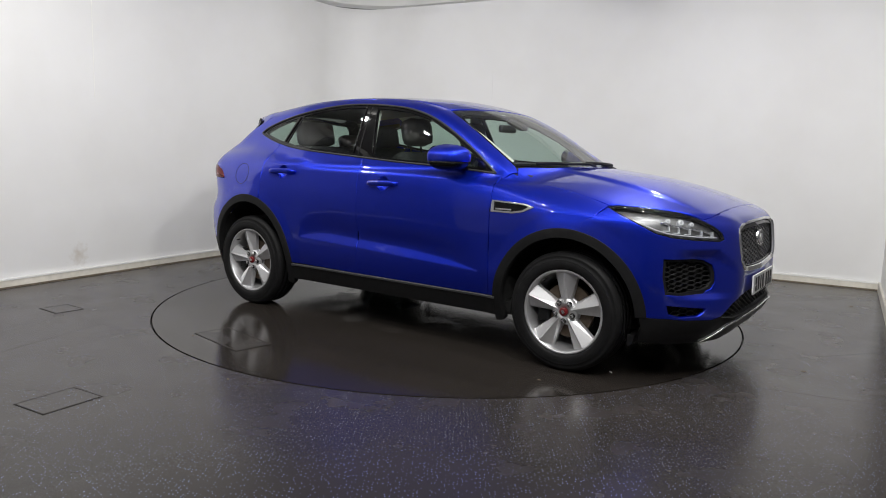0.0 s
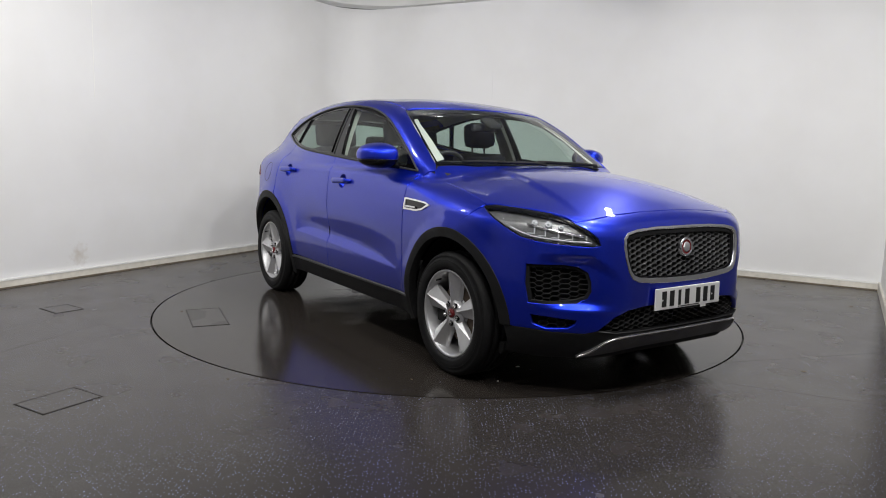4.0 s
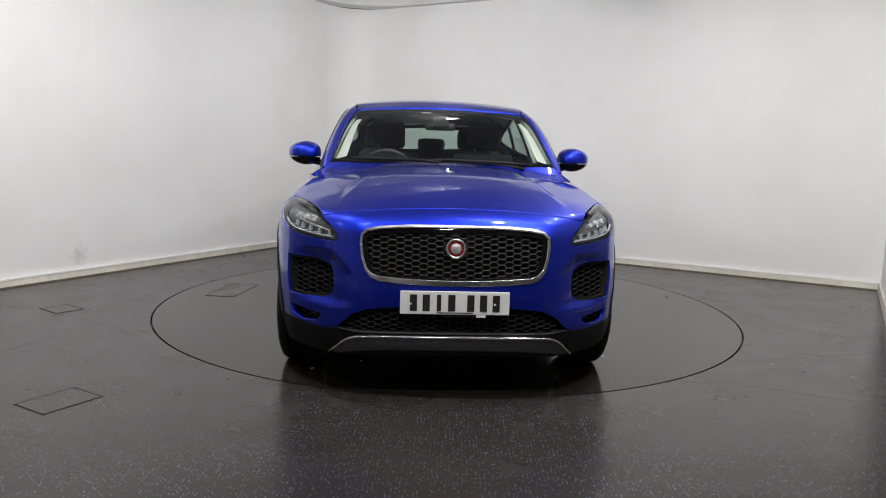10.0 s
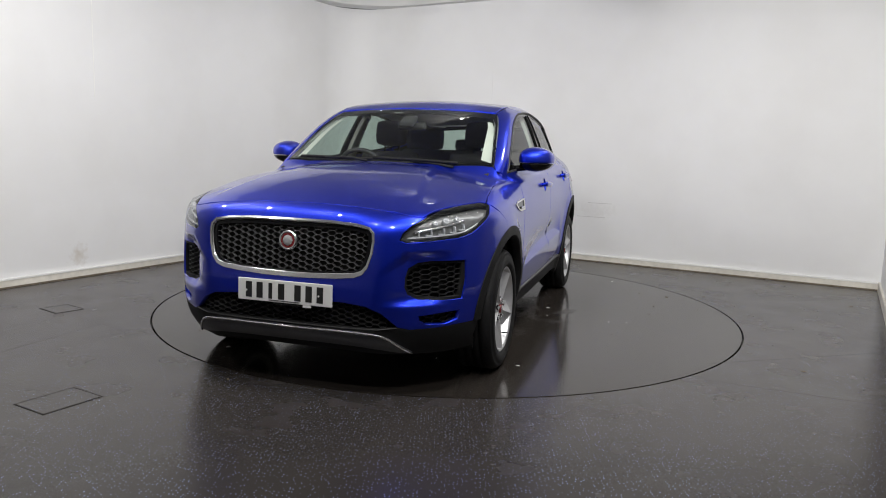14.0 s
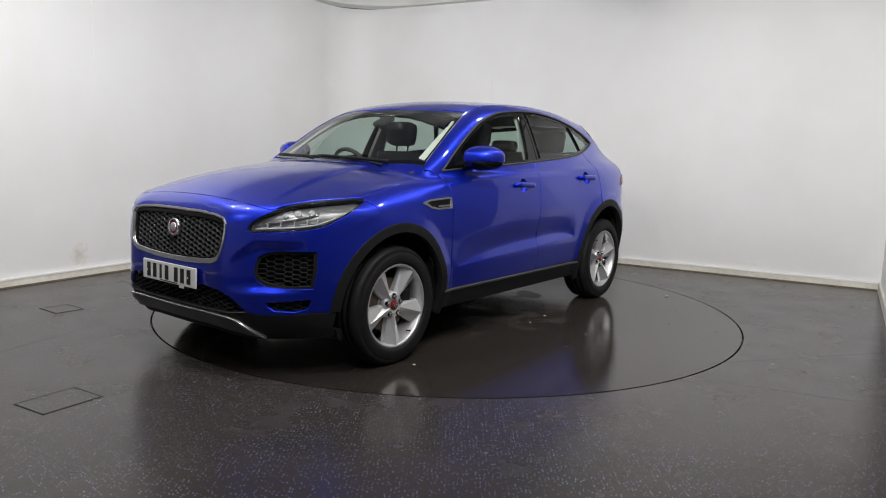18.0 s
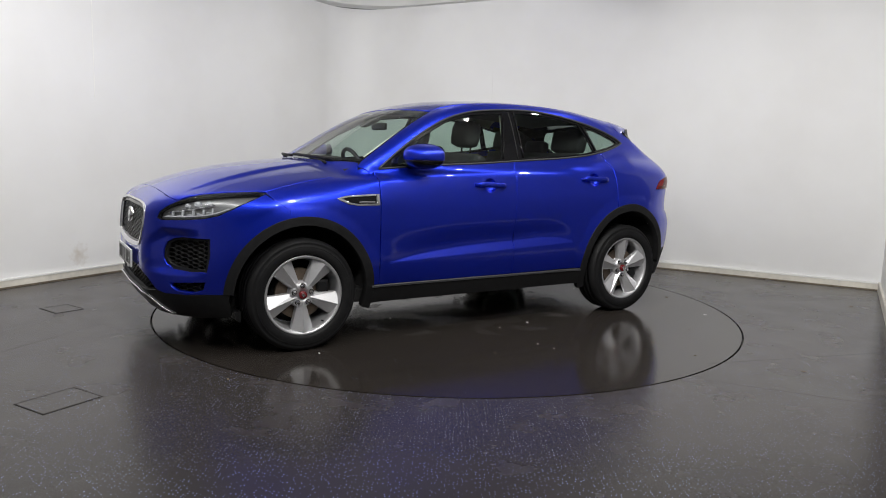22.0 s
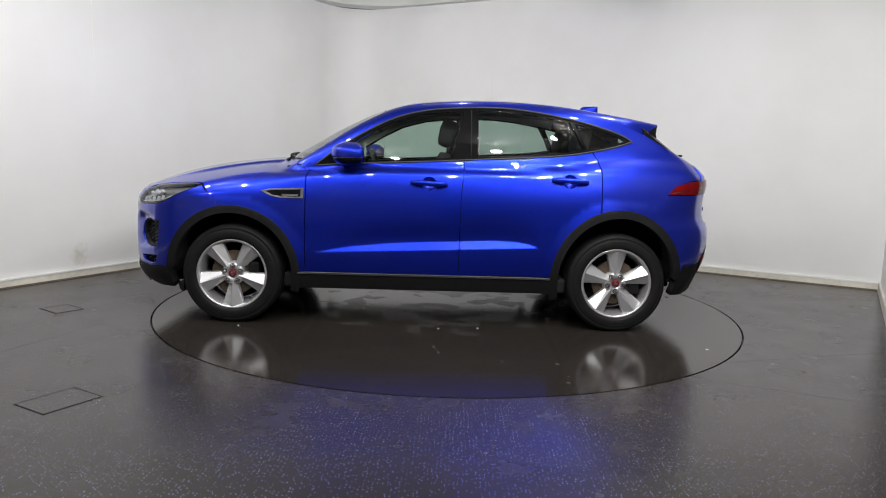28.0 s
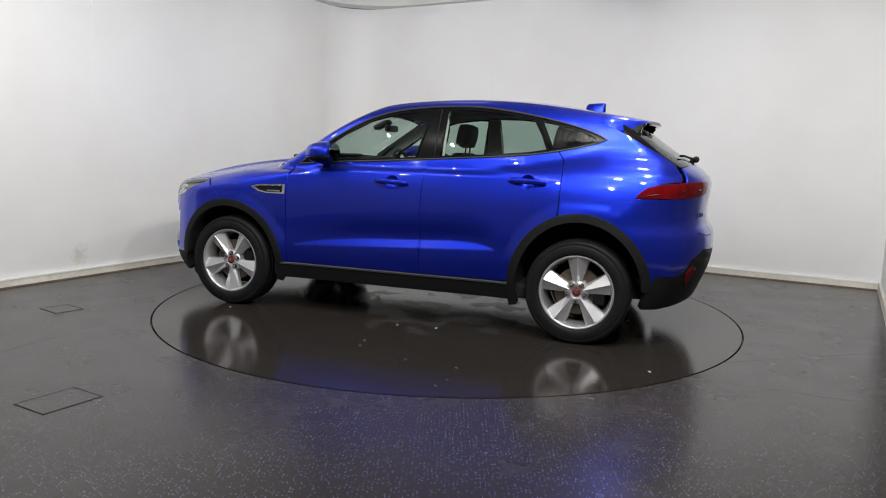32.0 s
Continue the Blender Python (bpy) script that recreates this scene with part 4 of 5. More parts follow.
def windows(car):
    dlo = on_side([q for q in BELT] + [q for q in EAVE[1:-1]])
    holes = [on_side(g) for g in (GLASS_F, GLASS_R, GLASS_Q)]
    sheet("window_frame", LEFT, dlo, M_GLOSSBLACK, car, holes=holes, lift=-0.003, rim=0.012, h=0.03, both=True, label="gloss black window surround and door pillars")
    for nm, g, tint in (("front_window", GLASS_F, M_GLASS), ("rear_window", GLASS_R, M_GLASS2), ("quarter_window", GLASS_Q, M_GLASS2)):
        for ob in sheet(nm, LEFT, on_side(g), tint, car, lift=-0.007, rim=0, h=0.05, both=True, label="tinted side window glass"):
            ob.visible_shadow = False
    trim = [LEFT.solid(LEFT.flat([(x, 0, z)]))[0] for x, z in [q for q in BELT] + [q for q in EAVE[1:-1]]]
    bead("window_trim", lifted(LEFT, np.array(trim), 0.001), 0.007, M_GREYTRIM, car, closed=True, both=True, label="dark satin strip round the side windows")
    # uprights between door glasses
    for (x0, z0, x1, z1) in ((-0.168, 1.19, -0.243, 1.515), (-0.345, 1.20, -0.342, 1.525), (-1.098, 1.268, -0.995, 1.456)):
        q = lifted(LEFT, [(x0 + (x1 - x0) * i / 6, 0, z0 + (z1 - z0) * i / 6) for i in range(7)], 0.001)
        bead("pillar_edge", q, 0.005, M_GLOSSBLACK, car, both=True)
    q = lifted(LEFT, [(-0.300, 0, 1.19 + 0.335 * i / 6) for i in range(7)], -0.002)
    bead("door_gap", q, 0.0035, M_DARK, car, both=True)
    screen = [(1.072, 0), (1.055, 0.25), (1.00, 0.48), (0.888, 0.720), (0.62, 0.673), (0.45, 0.637), (0.318, 0.598), (0.352, 0.3), (0.360, 0)]
    inner = [(1.035, 0), (1.018, 0.25), (0.972, 0.47), (0.873, 0.706), (0.62, 0.660), (0.47, 0.626), (0.405, 0.596), (0.417, 0.3), (0.422, 0)]
    for ob in sheet("windscreen", TOP, ends(on_top(screen)), M_SCREEN, car, lift=-0.003, rim=0, h=0.05, label="large raked windscreen glass"):
        ob.visible_shadow = False
    sheet("windscreen_border", TOP, ends(on_top(screen)), M_GLOSSBLACK, car, holes=[ends(on_top(inner))], lift=-0.006, rim=0, h=0.04)
    cowl = [(1.155, 0), (1.135, 0.25), (1.075, 0.5), (1.0, 0.70), (0.94, 0.765), (0.85, 0.775), (0.875, 0.70), (0.99, 0.47), (1.045, 0.25), (1.062, 0)]
    sheet("cowl_panel", TOP, ends(on_top(cowl)), M_BLACK, car, lift=-0.012, rim=0.02, h=0.04)
    # wipers
    for ya, yb, xa in ((-0.58, -0.02, 1.06), (-0.06, 0.52, 1.10)):
        path = []
        for i in range(9):
            y = ya + (yb - ya) * i / 8
            x = 1.085 - 0.28 * abs(y) ** 1.9 - 0.01 * (i / 8)
            p = lifted(TOP, [(x - 0.035 * (1 - i / 8), y, 0)], 0.016)[0]
            path.append(tuple(p))
        bead("wiper_blade", path, 0.008, M_BLACK, car, flat=1.4)
        pivot = lifted(TOP, [(1.115 - 0.28 * abs(yb) ** 1.9, yb - 0.02, 0)], 0.01)[0]
        bead("wiper_arm", [tuple(pivot), tuple(pivot + np.array([-0.01, -0.10 , 0.014])), path[3]], 0.009, M_BLACK, car)


def nose_parts(car):
    loop = np.concatenate([on_front([(0, 0.495), (0.30, 0.493), (0.42, 0.483), (0.495, 0.450), (0.566, 0.381)]), [(2.080, 0.615, 0.366), (1.976, 0.737, 0.368), (1.897, 0.811, 0.377), (1.815, 0.858, 0.378), (1.775, 0.875, 0.386)],
                           on_side([q for q in arc(*ARCH_F_OUT, 8, 78, 30)]), on_side([(1.437, 0.865), (1.506, 0.909)]), [(1.553, 0.858, 0.954)], np.array(HEADLAMP[9:]), np.array(HEADLAMP[:4]),
                           [(2.005, 0.640, 0.905), (2.035, 0.576, 0.918), (2.042, 0.44, 0.938), (2.041, 0.22, 0.953), (2.037, 0, 0.957)]])
    two = lambda q: [np.array(q), np.array(q) * np.array([1, -1, 1])]
    grille = ends(on_front([(y, z) for y, z in GRILLE]))
    sheet("front_bumper", NOSE_ROUND, ends(loop), M_BLUE, car, holes=[grille, *two(INTAKE), *two(FOG_SLOT)], rim=0.03, h=0.016, label="blue front bumper with grille and intake openings")
    # main grille
    ring_in = inset(FRONT, grille, 0.008)
    ring_in[:, 2] += 0.014 * np.clip((0.70 - ring_in[:, 2]) / 0.08, 0, 1)
    sheet("grille_surround", FRONT, grille, M_CHROME, car, holes=[ring_in], lift=0.007, rim=0.03, h=0.02, label="chrome grille surround")
    sheet("grille_backing", FRONT, grille, M_DARK, car, lift=-0.045, rim=0, h=0.06)
    sheet("grille_lip", FRONT, inset(FRONT, grille, 0.015), M_GLOSSBLACK, car, holes=[inset(FRONT, grille, 0.030)], lift=-0.008, rim=0.03, h=0.02)
    honeycomb("grille_mesh", FRONT, inset(FRONT, grille, 0.020), car, M_GRILLE, -0.018, label="dark grey honeycomb grille mesh")
    for s in (1, -1):
        m = np.array([1, s, 1])
        pocket = np.array(INTAKE) * m
        sheet("intake_backing", NOSE_ROUND, pocket, M_DARK, car, lift=-0.075, rim=0, h=0.05)
        sheet("intake_wall", NOSE_ROUND, pocket, M_BLACK, car, holes=[inset(NOSE_ROUND, pocket, 0.014)], lift=-0.012, rim=0.06, h=0.02)
        honeycomb("intake_mesh", NOSE_ROUND, inset(NOSE_ROUND, pocket, 0.010), car, M_MESHBLACK, -0.030, 0.036, 0.026, label="dark honeycomb mesh in the side intake")
        slot = np.array(FOG_SLOT) * m
        sheet("slot_backing", NOSE_ROUND, slot, M_DARK, car, lift=-0.05, rim=0, h=0.05)
        honeycomb("slot_mesh", NOSE_ROUND, inset(NOSE_ROUND, slot, 0.004), car, M_MESHBLACK, -0.03, 0.036, 0.030)
    lower = ends(on_front(LOWER_GRILLE))
    sheet("lower_grille_backing", FRONT, lower, M_DARK, car, lift=-0.05, rim=0, h=0.06)
    honeycomb("lower_grille_mesh", FRONT, inset(FRONT, lower, 0.006), car, M_MESHBLACK, -0.022, 0.036, 0.028, label="black honeycomb mesh in the lower intake")
    apron = np.concatenate([on_front([(0, 0.362), (0.15, 0.360), (0.35, 0.358), (0.48, 0.362), (0.566, 0.374)]), [(2.080, 0.615, 0.360), (1.976, 0.737, 0.362), (1.897, 0.811, 0.371), (1.815, 0.858, 0.372), (1.775, 0.880, 0.380), (1.79, 0.868, 0.30), (1.765, 0.85, 0.235)],
                            [(1.90, 0.74, 0.220), (2.0, 0.6, 0.222)], on_front([(0.45, 0.225), (0.2, 0.23), (0, 0.23)])])
    sheet("front_apron", NOSE_ROUND, ends(apron), M_BLACK, car, rim=0.06, h=0.04, label="matt black plastic lower front apron")
    skid = [(0, 0.350), (0.30, 0.350), (0.42, 0.349), (0.475, 0.343), (0.52, 0.322), (0.56, 0.283), (0.605, 0.238), (0.55, 0.245), (0.48, 0.262), (0.40, 0.272), (0.2, 0.276), (0, 0.277)]
    sheet("skid_plate", FRONT, ends(on_front(skid)), M_SKID, car, lift=0.010, rim=0.02, h=0.03, label="satin grey skid plate under the bumper")
    half = lifted(FRONT, [(0, y, z) for y, z in [tuple(v) for v in spline(skid[:7], steps=4)]], 0.013)
    bead("skid_lip", [*[(q[0], -q[1], q[2]) for q in half[::-1]], *half[1:]], 0.006, M_CHROME, car, label="bright lip of the skid plate")
    half = lifted(FRONT, [(0, y, z) for y, z in ((0, 0.366), (0.3, 0.364), (0.48, 0.368), (0.56, 0.378))], 0.004)
    bead("apron_line", [*[(q[0], -q[1], q[2]) for q in half[::-1]], *half[1:]], 0.003, M_GREYTRIM, car)
    # round badge: silver ring, red field, plain silver shield
    bx, bz = float(on_front([(0, 0.777)])[0][0]) - 0.004, 0.777
    m = Matrix.Translation((bx, 0, bz)) @ pose(0, 0, 0, 0, 90 - 6, 0)
    bm = bmesh.new()
    lathe(bm, [(0.0495, -0.012), (0.0495, 0.004), (0.046, 0.009), (0.040, 0.009), (0.037, 0.004), (0.0, 0.004)], 40, m)
    badge = part("badge", bm, M_CHROME, car, "round silver and red badge", smooth=True)
    bm = bmesh.new()
    lathe(bm, [(0.0385, 0.0046), (0.0385, 0.0056), (0.0, 0.0056)], 32, m)
    part("badge_field", bm, M_BADGE, badge)
    bm = bmesh.new()
    lathe(bm, [(0.027, 0.0056), (0.025, 0.010), (0.012, 0.013), (0, 0.0135)], 8, m)
    part("badge_emblem", bm, M_ALLOY, badge)
    # number plate
    px = 2.206
    m = Matrix.Translation((px, 0, 0.523)) @ pose(0, 0, 0, 0, -1.5, 0)
    bm = bmesh.new()
    box(bm, (0.010, 0.520, 0.111), m, 0.004)
    plate = part("number_plate", bm, M_PLATE, car, "white front number plate with black bars")
    for i in range(7):
        bm = bmesh.new()
        box(bm, (0.002, 0.034 if i != 2 else 0.020, 0.079), m @ Matrix.Translation((0.006, -(0.197 - i * 0.0605 - (0.030 if i > 3 else 0)), 0)))
        part("plate_bar", bm, M_INK, plate)
    for yy in (-0.245, 0.22):
        bm = bmesh.new()
        lathe(bm, [(0.006, 0), (0.005, 0.003), (0, 0.003)], 12, m @ pose(0.005, yy * 0.86, -0.005, 0, 90, 0))
        part("plate_screw", bm, M_PLATE, plate)
    bm = bmesh.new()
    box(bm, (0.0015, 0.17, 0.004), m @ Matrix.Translation((0.0055, 0.0, -0.047)))
    part("small_print", bm, M_INK, plate)
    bm = bmesh.new()
    box(bm, (0.006, 0.19, 0.014), m @ Matrix.Translation((-0.002, 0.04, -0.060)), 0.002)
    part("plate_holder", bm, M_BLACK, car)
    bm = bmesh.new()
    box(bm, (0.004, 0.045, 0.013), m @ Matrix.Translation((0.002, 0.125, -0.062)), 0.001)
    part("plate_tab", bm, M_PLATE, car)
    headlamps(car)


def headlamps(car):
    for s in (1, -1):
        m = np.array([1, s, 1])
        out = np.array(HEADLAMP) * m
        lens = sheet("headlamp", NOSE_ROUND, inset(NOSE_ROUND, out, 0.003), M_CLEAR, car, lift=0.0, rim=0, h=0.03, label="clear swept-back headlamp with LED elements")[0]
        lens.visible_shadow = False
        sheet("lamp_bezel", NOSE_ROUND, inset(NOSE_ROUND, out, 0.002), M_GLOSSBLACK, lens, holes=[inset(NOSE_ROUND, out, 0.007)], lift=-0.003, rim=0.02, h=0.02)
        sheet("lamp_housing", NOSE_ROUND, inset(NOSE_ROUND, out, 0.004), M_LAMPDARK, lens, lift=-0.036, rim=0, h=0.03)
        # lower light blade and its rise along the outer edge
        low = [(2.085, 0.600, 0.812), (2.00, 0.700, 0.818), (1.91, 0.790, 0.829), (1.84, 0.838, 0.846), (1.77, 0.868, 0.874)]
        q = lifted(NOSE_ROUND, [tuple(v) for v in spline([np.array(p) * m for p in low], steps=4)], -0.016)
        bead("light_blade", q, 0.0055, M_LAMPWHITE, lens, label="pale daytime light blade")
        mid = [(2.05, 0.625, 0.842), (1.985, 0.685, 0.858), (1.90, 0.735, 0.876), (1.82, 0.790, 0.900)]
        q = lifted(NOSE_ROUND, [tuple(v) for v in spline([np.array(p) * m for p in mid], steps=4)], -0.024)
        bead("chrome_rib", q, 0.006, M_CHROME, lens)
        for k, (px, py, pz) in enumerate(((2.055, 0.632, 0.826), (2.005, 0.680, 0.832), (1.955, 0.728, 0.838), (1.905, 0.768, 0.846), (1.86, 0.80, 0.856))):
            c = lifted(NOSE_ROUND, [np.array((px, py, pz)) * m], -0.022)[0]
            n = body_normal(c[None])[0]
            t = Vector(n).to_track_quat("Z", "Y").to_matrix().to_4x4()
            bm = bmesh.new()
            box(bm, (0.038, 0.007, 0.020), Matrix.Translation(c) @ t @ Matrix.Translation((0, -0.008, 0)), 0.002)
            box(bm, (0.007, 0.030, 0.020), Matrix.Translation(c) @ t @ Matrix.Translation((0.016, 0.006, 0)), 0.002)
            part("led_module", bm, M_LAMPWHITE, lens)
        for k, (px, py, pz, r) in enumerate(((1.955, 0.690, 0.888, 0.013), (1.90, 0.722, 0.900, 0.018), (1.84, 0.757, 0.906, 0.015))):
            c = lifted(NOSE_ROUND, [np.array((px, py, pz)) * m], -0.026)[0]
            n = body_normal(c[None])[0]
            t = Vector(n).to_track_quat("Z", "Y").to_matrix().to_4x4()
            bm = bmesh.new()
            lathe(bm, [(r, -0.01), (r, 0.008), (r * 0.85, 0.014), (r * 0.8, 0.008), (r * 0.5, 0.014), (0.0, 0.017)], 20, Matrix.Translation(c) @ t)
            part("projector", bm, M_LAMPWHITE, lens, smooth=True)


def rear_parts(car):
    blue = np.concatenate([on_side(arc(*ARCH_R_OUT, 172, 117, 24)), on_side([(-1.568, 0.872), (-1.608, 0.926)]), [(-1.672, 0.887, 0.966), (-1.80, 0.84, 0.967), (-1.94, 0.765, 0.970), (-2.03, 0.645, 0.975)], [(-2.06, 0.62, 0.86), (-2.07, 0.60, 0.745), (-2.10, 0.45, 0.722), (-2.13, 0.2, 0.716), (-2.14, 0, 0.716)],
                           [(-2.17, 0, 0.62), (-2.14, 0.3, 0.625), (-2.10, 0.545, 0.642), (-2.035, 0.682, 0.585), (-1.99, 0.73, 0.50), (-1.93, 0.775, 0.48), (-1.82, 0.86, 0.484)]])
    middle = np.argmax(np.abs(blue[:, 1]) < 1e-6) + 1
    full = np.concatenate([blue[middle:], blue[:middle]])
    sheet("rear_bumper", TAIL_ROUND, ends(full), M_BLUE, car, h=0.04, label="blue rear bumper")
    black = np.concatenate([[(-2.17, 0, 0.612), (-2.14, 0.3, 0.617), (-2.10, 0.545, 0.634), (-2.040, 0.680, 0.578), (-1.995, 0.73, 0.494), (-1.93, 0.775, 0.474), (-1.82, 0.86, 0.478), (-1.78, 0.875, 0.46), (-1.77, 0.86, 0.35), (-1.74, 0.84, 0.262), (-1.85, 0.78, 0.258), (-1.95, 0.66, 0.27), (-2.0, 0.4, 0.29), (-2.03, 0, 0.30)]])
    sheet("rear_apron", TAIL_ROUND, ends(black), M_BLACK, car, rim=0.05, h=0.05, label="matt black plastic lower rear apron")
    gate = [(0, 0.723), (0.2, 0.723), (0.45, 0.729), (0.595, 0.752), (0.615, 0.86), (0.64, 0.975), (0.70, 1.0), (0.715, 1.06), (0.69, 1.10), (0.64, 1.165), (0.5, 1.18), (0, 1.19)]
    sheet("tailgate", REAR, ends(REAR.solid(REAR.flat([(0, y, z) for y, z in gate]))), M_BLUE, car, h=0.04, label="blue tailgate")
    frame_ = [(0, 1.195), (0.5, 1.185), (0.64, 1.172), (0.665, 1.20), (0.66, 1.30), (0.645, 1.39), (0.60, 1.44), (0, 1.49)]
    glass_ = [(0, 1.205), (0.48, 1.20), (0.575, 1.215), (0.60, 1.28), (0.585, 1.38), (0.55, 1.43), (0, 1.465)]
    on_rear = lambda q: REAR.solid(REAR.flat([(0, y, z) for y, z in q]))
    sheet("rear_screen_frame", REAR, ends(on_rear(frame_)), M_GLOSSBLACK, car, holes=[ends(on_rear(glass_))], lift=-0.002, h=0.04, label="gloss black rear screen surround")
    for ob in sheet("rear_screen", REAR, ends(on_rear(glass_)), M_GLASS2, car, lift=-0.005, rim=0, h=0.06, label="tinted rear screen glass"):
        ob.visible_shadow = False
    for s in (1, -1):
        lamp = np.array(TAIL_LAMP) * np.array([1, s, 1])
        tl = sheet("tail_lamp", TAIL_ROUND, lamp, M_REDLENS, car, lift=0.004, rim=0.03, h=0.025, label="slim red wrap-round tail lamp")[0]
        q = lifted(TAIL_ROUND, [np.array(p) * np.array([1, s, 1]) for p in ((-1.70, 0.88, 0.983), (-1.80, 0.845, 1.0), (-1.95, 0.75, 1.02), (-2.06, 0.56, 1.03))], 0.004)
        bead("lamp_rib", q, 0.004, M_REDGLOW, tl)
        refl = [(-2.055, 0.60 * s, 0.52), (-2.03, 0.665 * s, 0.55), (-2.0, 0.70 * s, 0.47), (-2.01, 0.67 * s, 0.40)]
        sheet("reflector", TAIL_ROUND, np.array(refl), M_REDLENS, car, lift=0.005, rim=0.01, h=0.03, label="small red rear reflector")
    # spoiler: the roof's own section carried on past the rear screen, as a shell
    def section(x, ang):
        """Where a ray from the middle of the section meets the roof or side."""
        lo, hi = 0.02, 1.2
        crown, soft_ = np.interp(x, [-1.70, -1.40], [0.05, 0.10]), np.interp(x, [-1.70, -1.40], [0.02, 0.08])
        for _ in range(30):
            k = (lo + hi) / 2
            y, z = k * math.sin(ang), 1.25 + k * math.cos(ang)
            f = smax(0.95 * (z - ROOF(x) + crown * y * y), 0.9 * (y - CABIN(z) - CABIN_X(x)), soft_)
            lo, hi = (k, hi) if f < 0 else (lo, k)
        return k * math.sin(ang), 1.25 + k * math.cos(ang)

    def limit(x):
        """The angle at which the section comes down to the spoiler's lower edge."""
        low = float(np.interp(x, [-1.70, -1.545, -1.44, -1.40, -1.378], [1.458, 1.391, 1.430, 1.456, 1.466]))
        a0, a1 = 0.2, 1.5
        for _ in range(24):
            a = (a0 + a1) / 2
            a0, a1 = (a, a1) if section(x, a)[1] > low else (a0, a)
        return a

    bm = bmesh.new()
    n, k = 48, 12
    xs = np.linspace(-1.75, -1.37, 60)
    lims = np.array([limit(float(x)) for x in xs])
    outer, under = [], []
    for i in range(n + 1):
        w = -1 + 2 * i / n
        tip = -1.742 + 0.062 * abs(w) ** 3
        up, dn = [], []
        for j in range(k + 1):
            x = -1.381 + (tip + 1.381) * j / k
            y, z = section(x, abs(w) * float(np.interp(x, xs, lims)))
            y = math.copysign(y, w) * (1 - 0.15 * min(1, max(0, (-1.43 - x) / 0.25)) ** 1.4)
            up.append(bm.verts.new((x, y, z)))
            dn.append(bm.verts.new((x + 0.004, y * 0.975, z - 0.016)))
        outer.append(up)
        under.append(dn)
    for a, b in zip(outer, outer[1:]):
        for p, q, p2, q2 in zip(a, a[1:], b, b[1:]):
            bm.faces.new((p, q, q2, p2)).smooth = True
    shell = [(outer[i][k], outer[i + 1][k], under[i + 1][k], under[i][k]) for i in range(n)]
    shell += [(outer[e][j], outer[e][j + 1], under[e][j + 1], under[e][j]) for e in (0, n) for j in range(k)]
    for f in shell:
        bm.faces.new([bm.verts.new(v.co) for v in f])
    low = bmesh.new()
    copy_ = [[low.verts.new(v.co) for v in a] for a in under]
    for a, b in zip(copy_, copy_[1:]):
        for p, q, p2, q2 in zip(a, a[1:], b, b[1:]):
            low.faces.new((p, p2, q2, q)).smooth = True
    # trailing lip
    lip = [[low.verts.new(a[k].co + Vector(d)) for d in ((0.0, 0, 0.001), (-0.012, 0, 0.004), (-0.010, 0, -0.006), (0.02, 0, -0.010))] for a in copy_[2:-2]]
    for a, b in zip(lip, lip[1:]):
        for j in range(3):
            low.faces.new((a[j], a[j + 1], b[j + 1], b[j]))
    bmesh.ops.delete(bm, geom=[v for a in under for v in a if not v.link_faces], context="VERTS")
    bmesh.ops.recalc_face_normals(bm, faces=bm.faces)
    bmesh.ops.recalc_face_normals(low, faces=low.faces)
    spoiler = part("roof_spoiler", bm, M_BLUE, car, "blue roof spoiler over the rear screen")
    part("spoiler_underside", low, M_GLOSSBLACK, spoiler, "gloss black underside and lip of the spoiler")
    for s in (1, -1):
        bm = bmesh.new()
        prof = [(-1.545, 0.612, 1.384), (-1.672, 0.528, 1.456), (-1.655, 0.560, 1.400), (-1.660, 0.575, 1.362), (-1.695, 0.606, 1.306), (-1.61, 0.618, 1.335)]
        near = [bm.verts.new((x, s * y, z)) for x, y, z in prof]
        back_ = [bm.verts.new((x, s * (y - 0.03), z)) for x, y, z in prof]
        bm.faces.new(near)
        bm.faces.new(back_[::-1])
        for a in range(6):
            bm.faces.new((near[a], back_[a], back_[(a + 1) % 6], near[(a + 1) % 6]))
        bmesh.ops.recalc_face_normals(bm, faces=bm.faces)
        part("spoiler_support", bm, M_GLOSSBLACK, car)
    # rear wiper knuckle and roof fin
    bm = bmesh.new()
    p = on_rear([(0.0, 1.212)])[0]
    bmesh.ops.create_uvsphere(bm, u_segments=14, v_segments=8, radius=0.024, matrix=Matrix.Translation((p[0] - 0.03, 0.0, p[2] + 0.01)))
    tube(bm, [(p[0] + 0.01, 0, p[2]), (p[0] - 0.03, 0, p[2] + 0.005)], 0.016)
    tube(bm, [(p[0] - 0.03, 0, p[2] + 0.01), *lifted(REAR, [(0, 0.12, 1.225), (0, 0.25, 1.235), (0, 0.40, 1.235)], 0.012)], 0.008)
    part("rear_wiper", bm, M_BLACK, car, smooth=True)
    bm = bmesh.new()
    rows = []
    for x, hh, w in ((-1.195, 0.002, 0.010), (-1.203, 0.028, 0.026), (-1.220, 0.044, 0.031), (-1.27, 0.054, 0.028), (-1.32, 0.064, 0.020), (-1.342, 0.066, 0.012), (-1.334, 0.0, 0.022)):
        z = float(ROOF(x))
        rows.append([bm.verts.new(v) for v in ((x, -w, z - 0.004), (x, -w * 0.55, z + hh * 0.6), (x, 0, z + hh), (x, w * 0.55, z + hh * 0.6), (x, w, z - 0.004))])
    for p, q in zip(rows, rows[1:]):
        for k in range(4):
            bm.faces.new((p[k], p[k + 1], q[k + 1], q[k]))
    bmesh.ops.recalc_face_normals(bm, faces=bm.faces)
    part("roof_aerial", bm, M_BLUE, car, "blue shark-fin aerial", smooth=True)
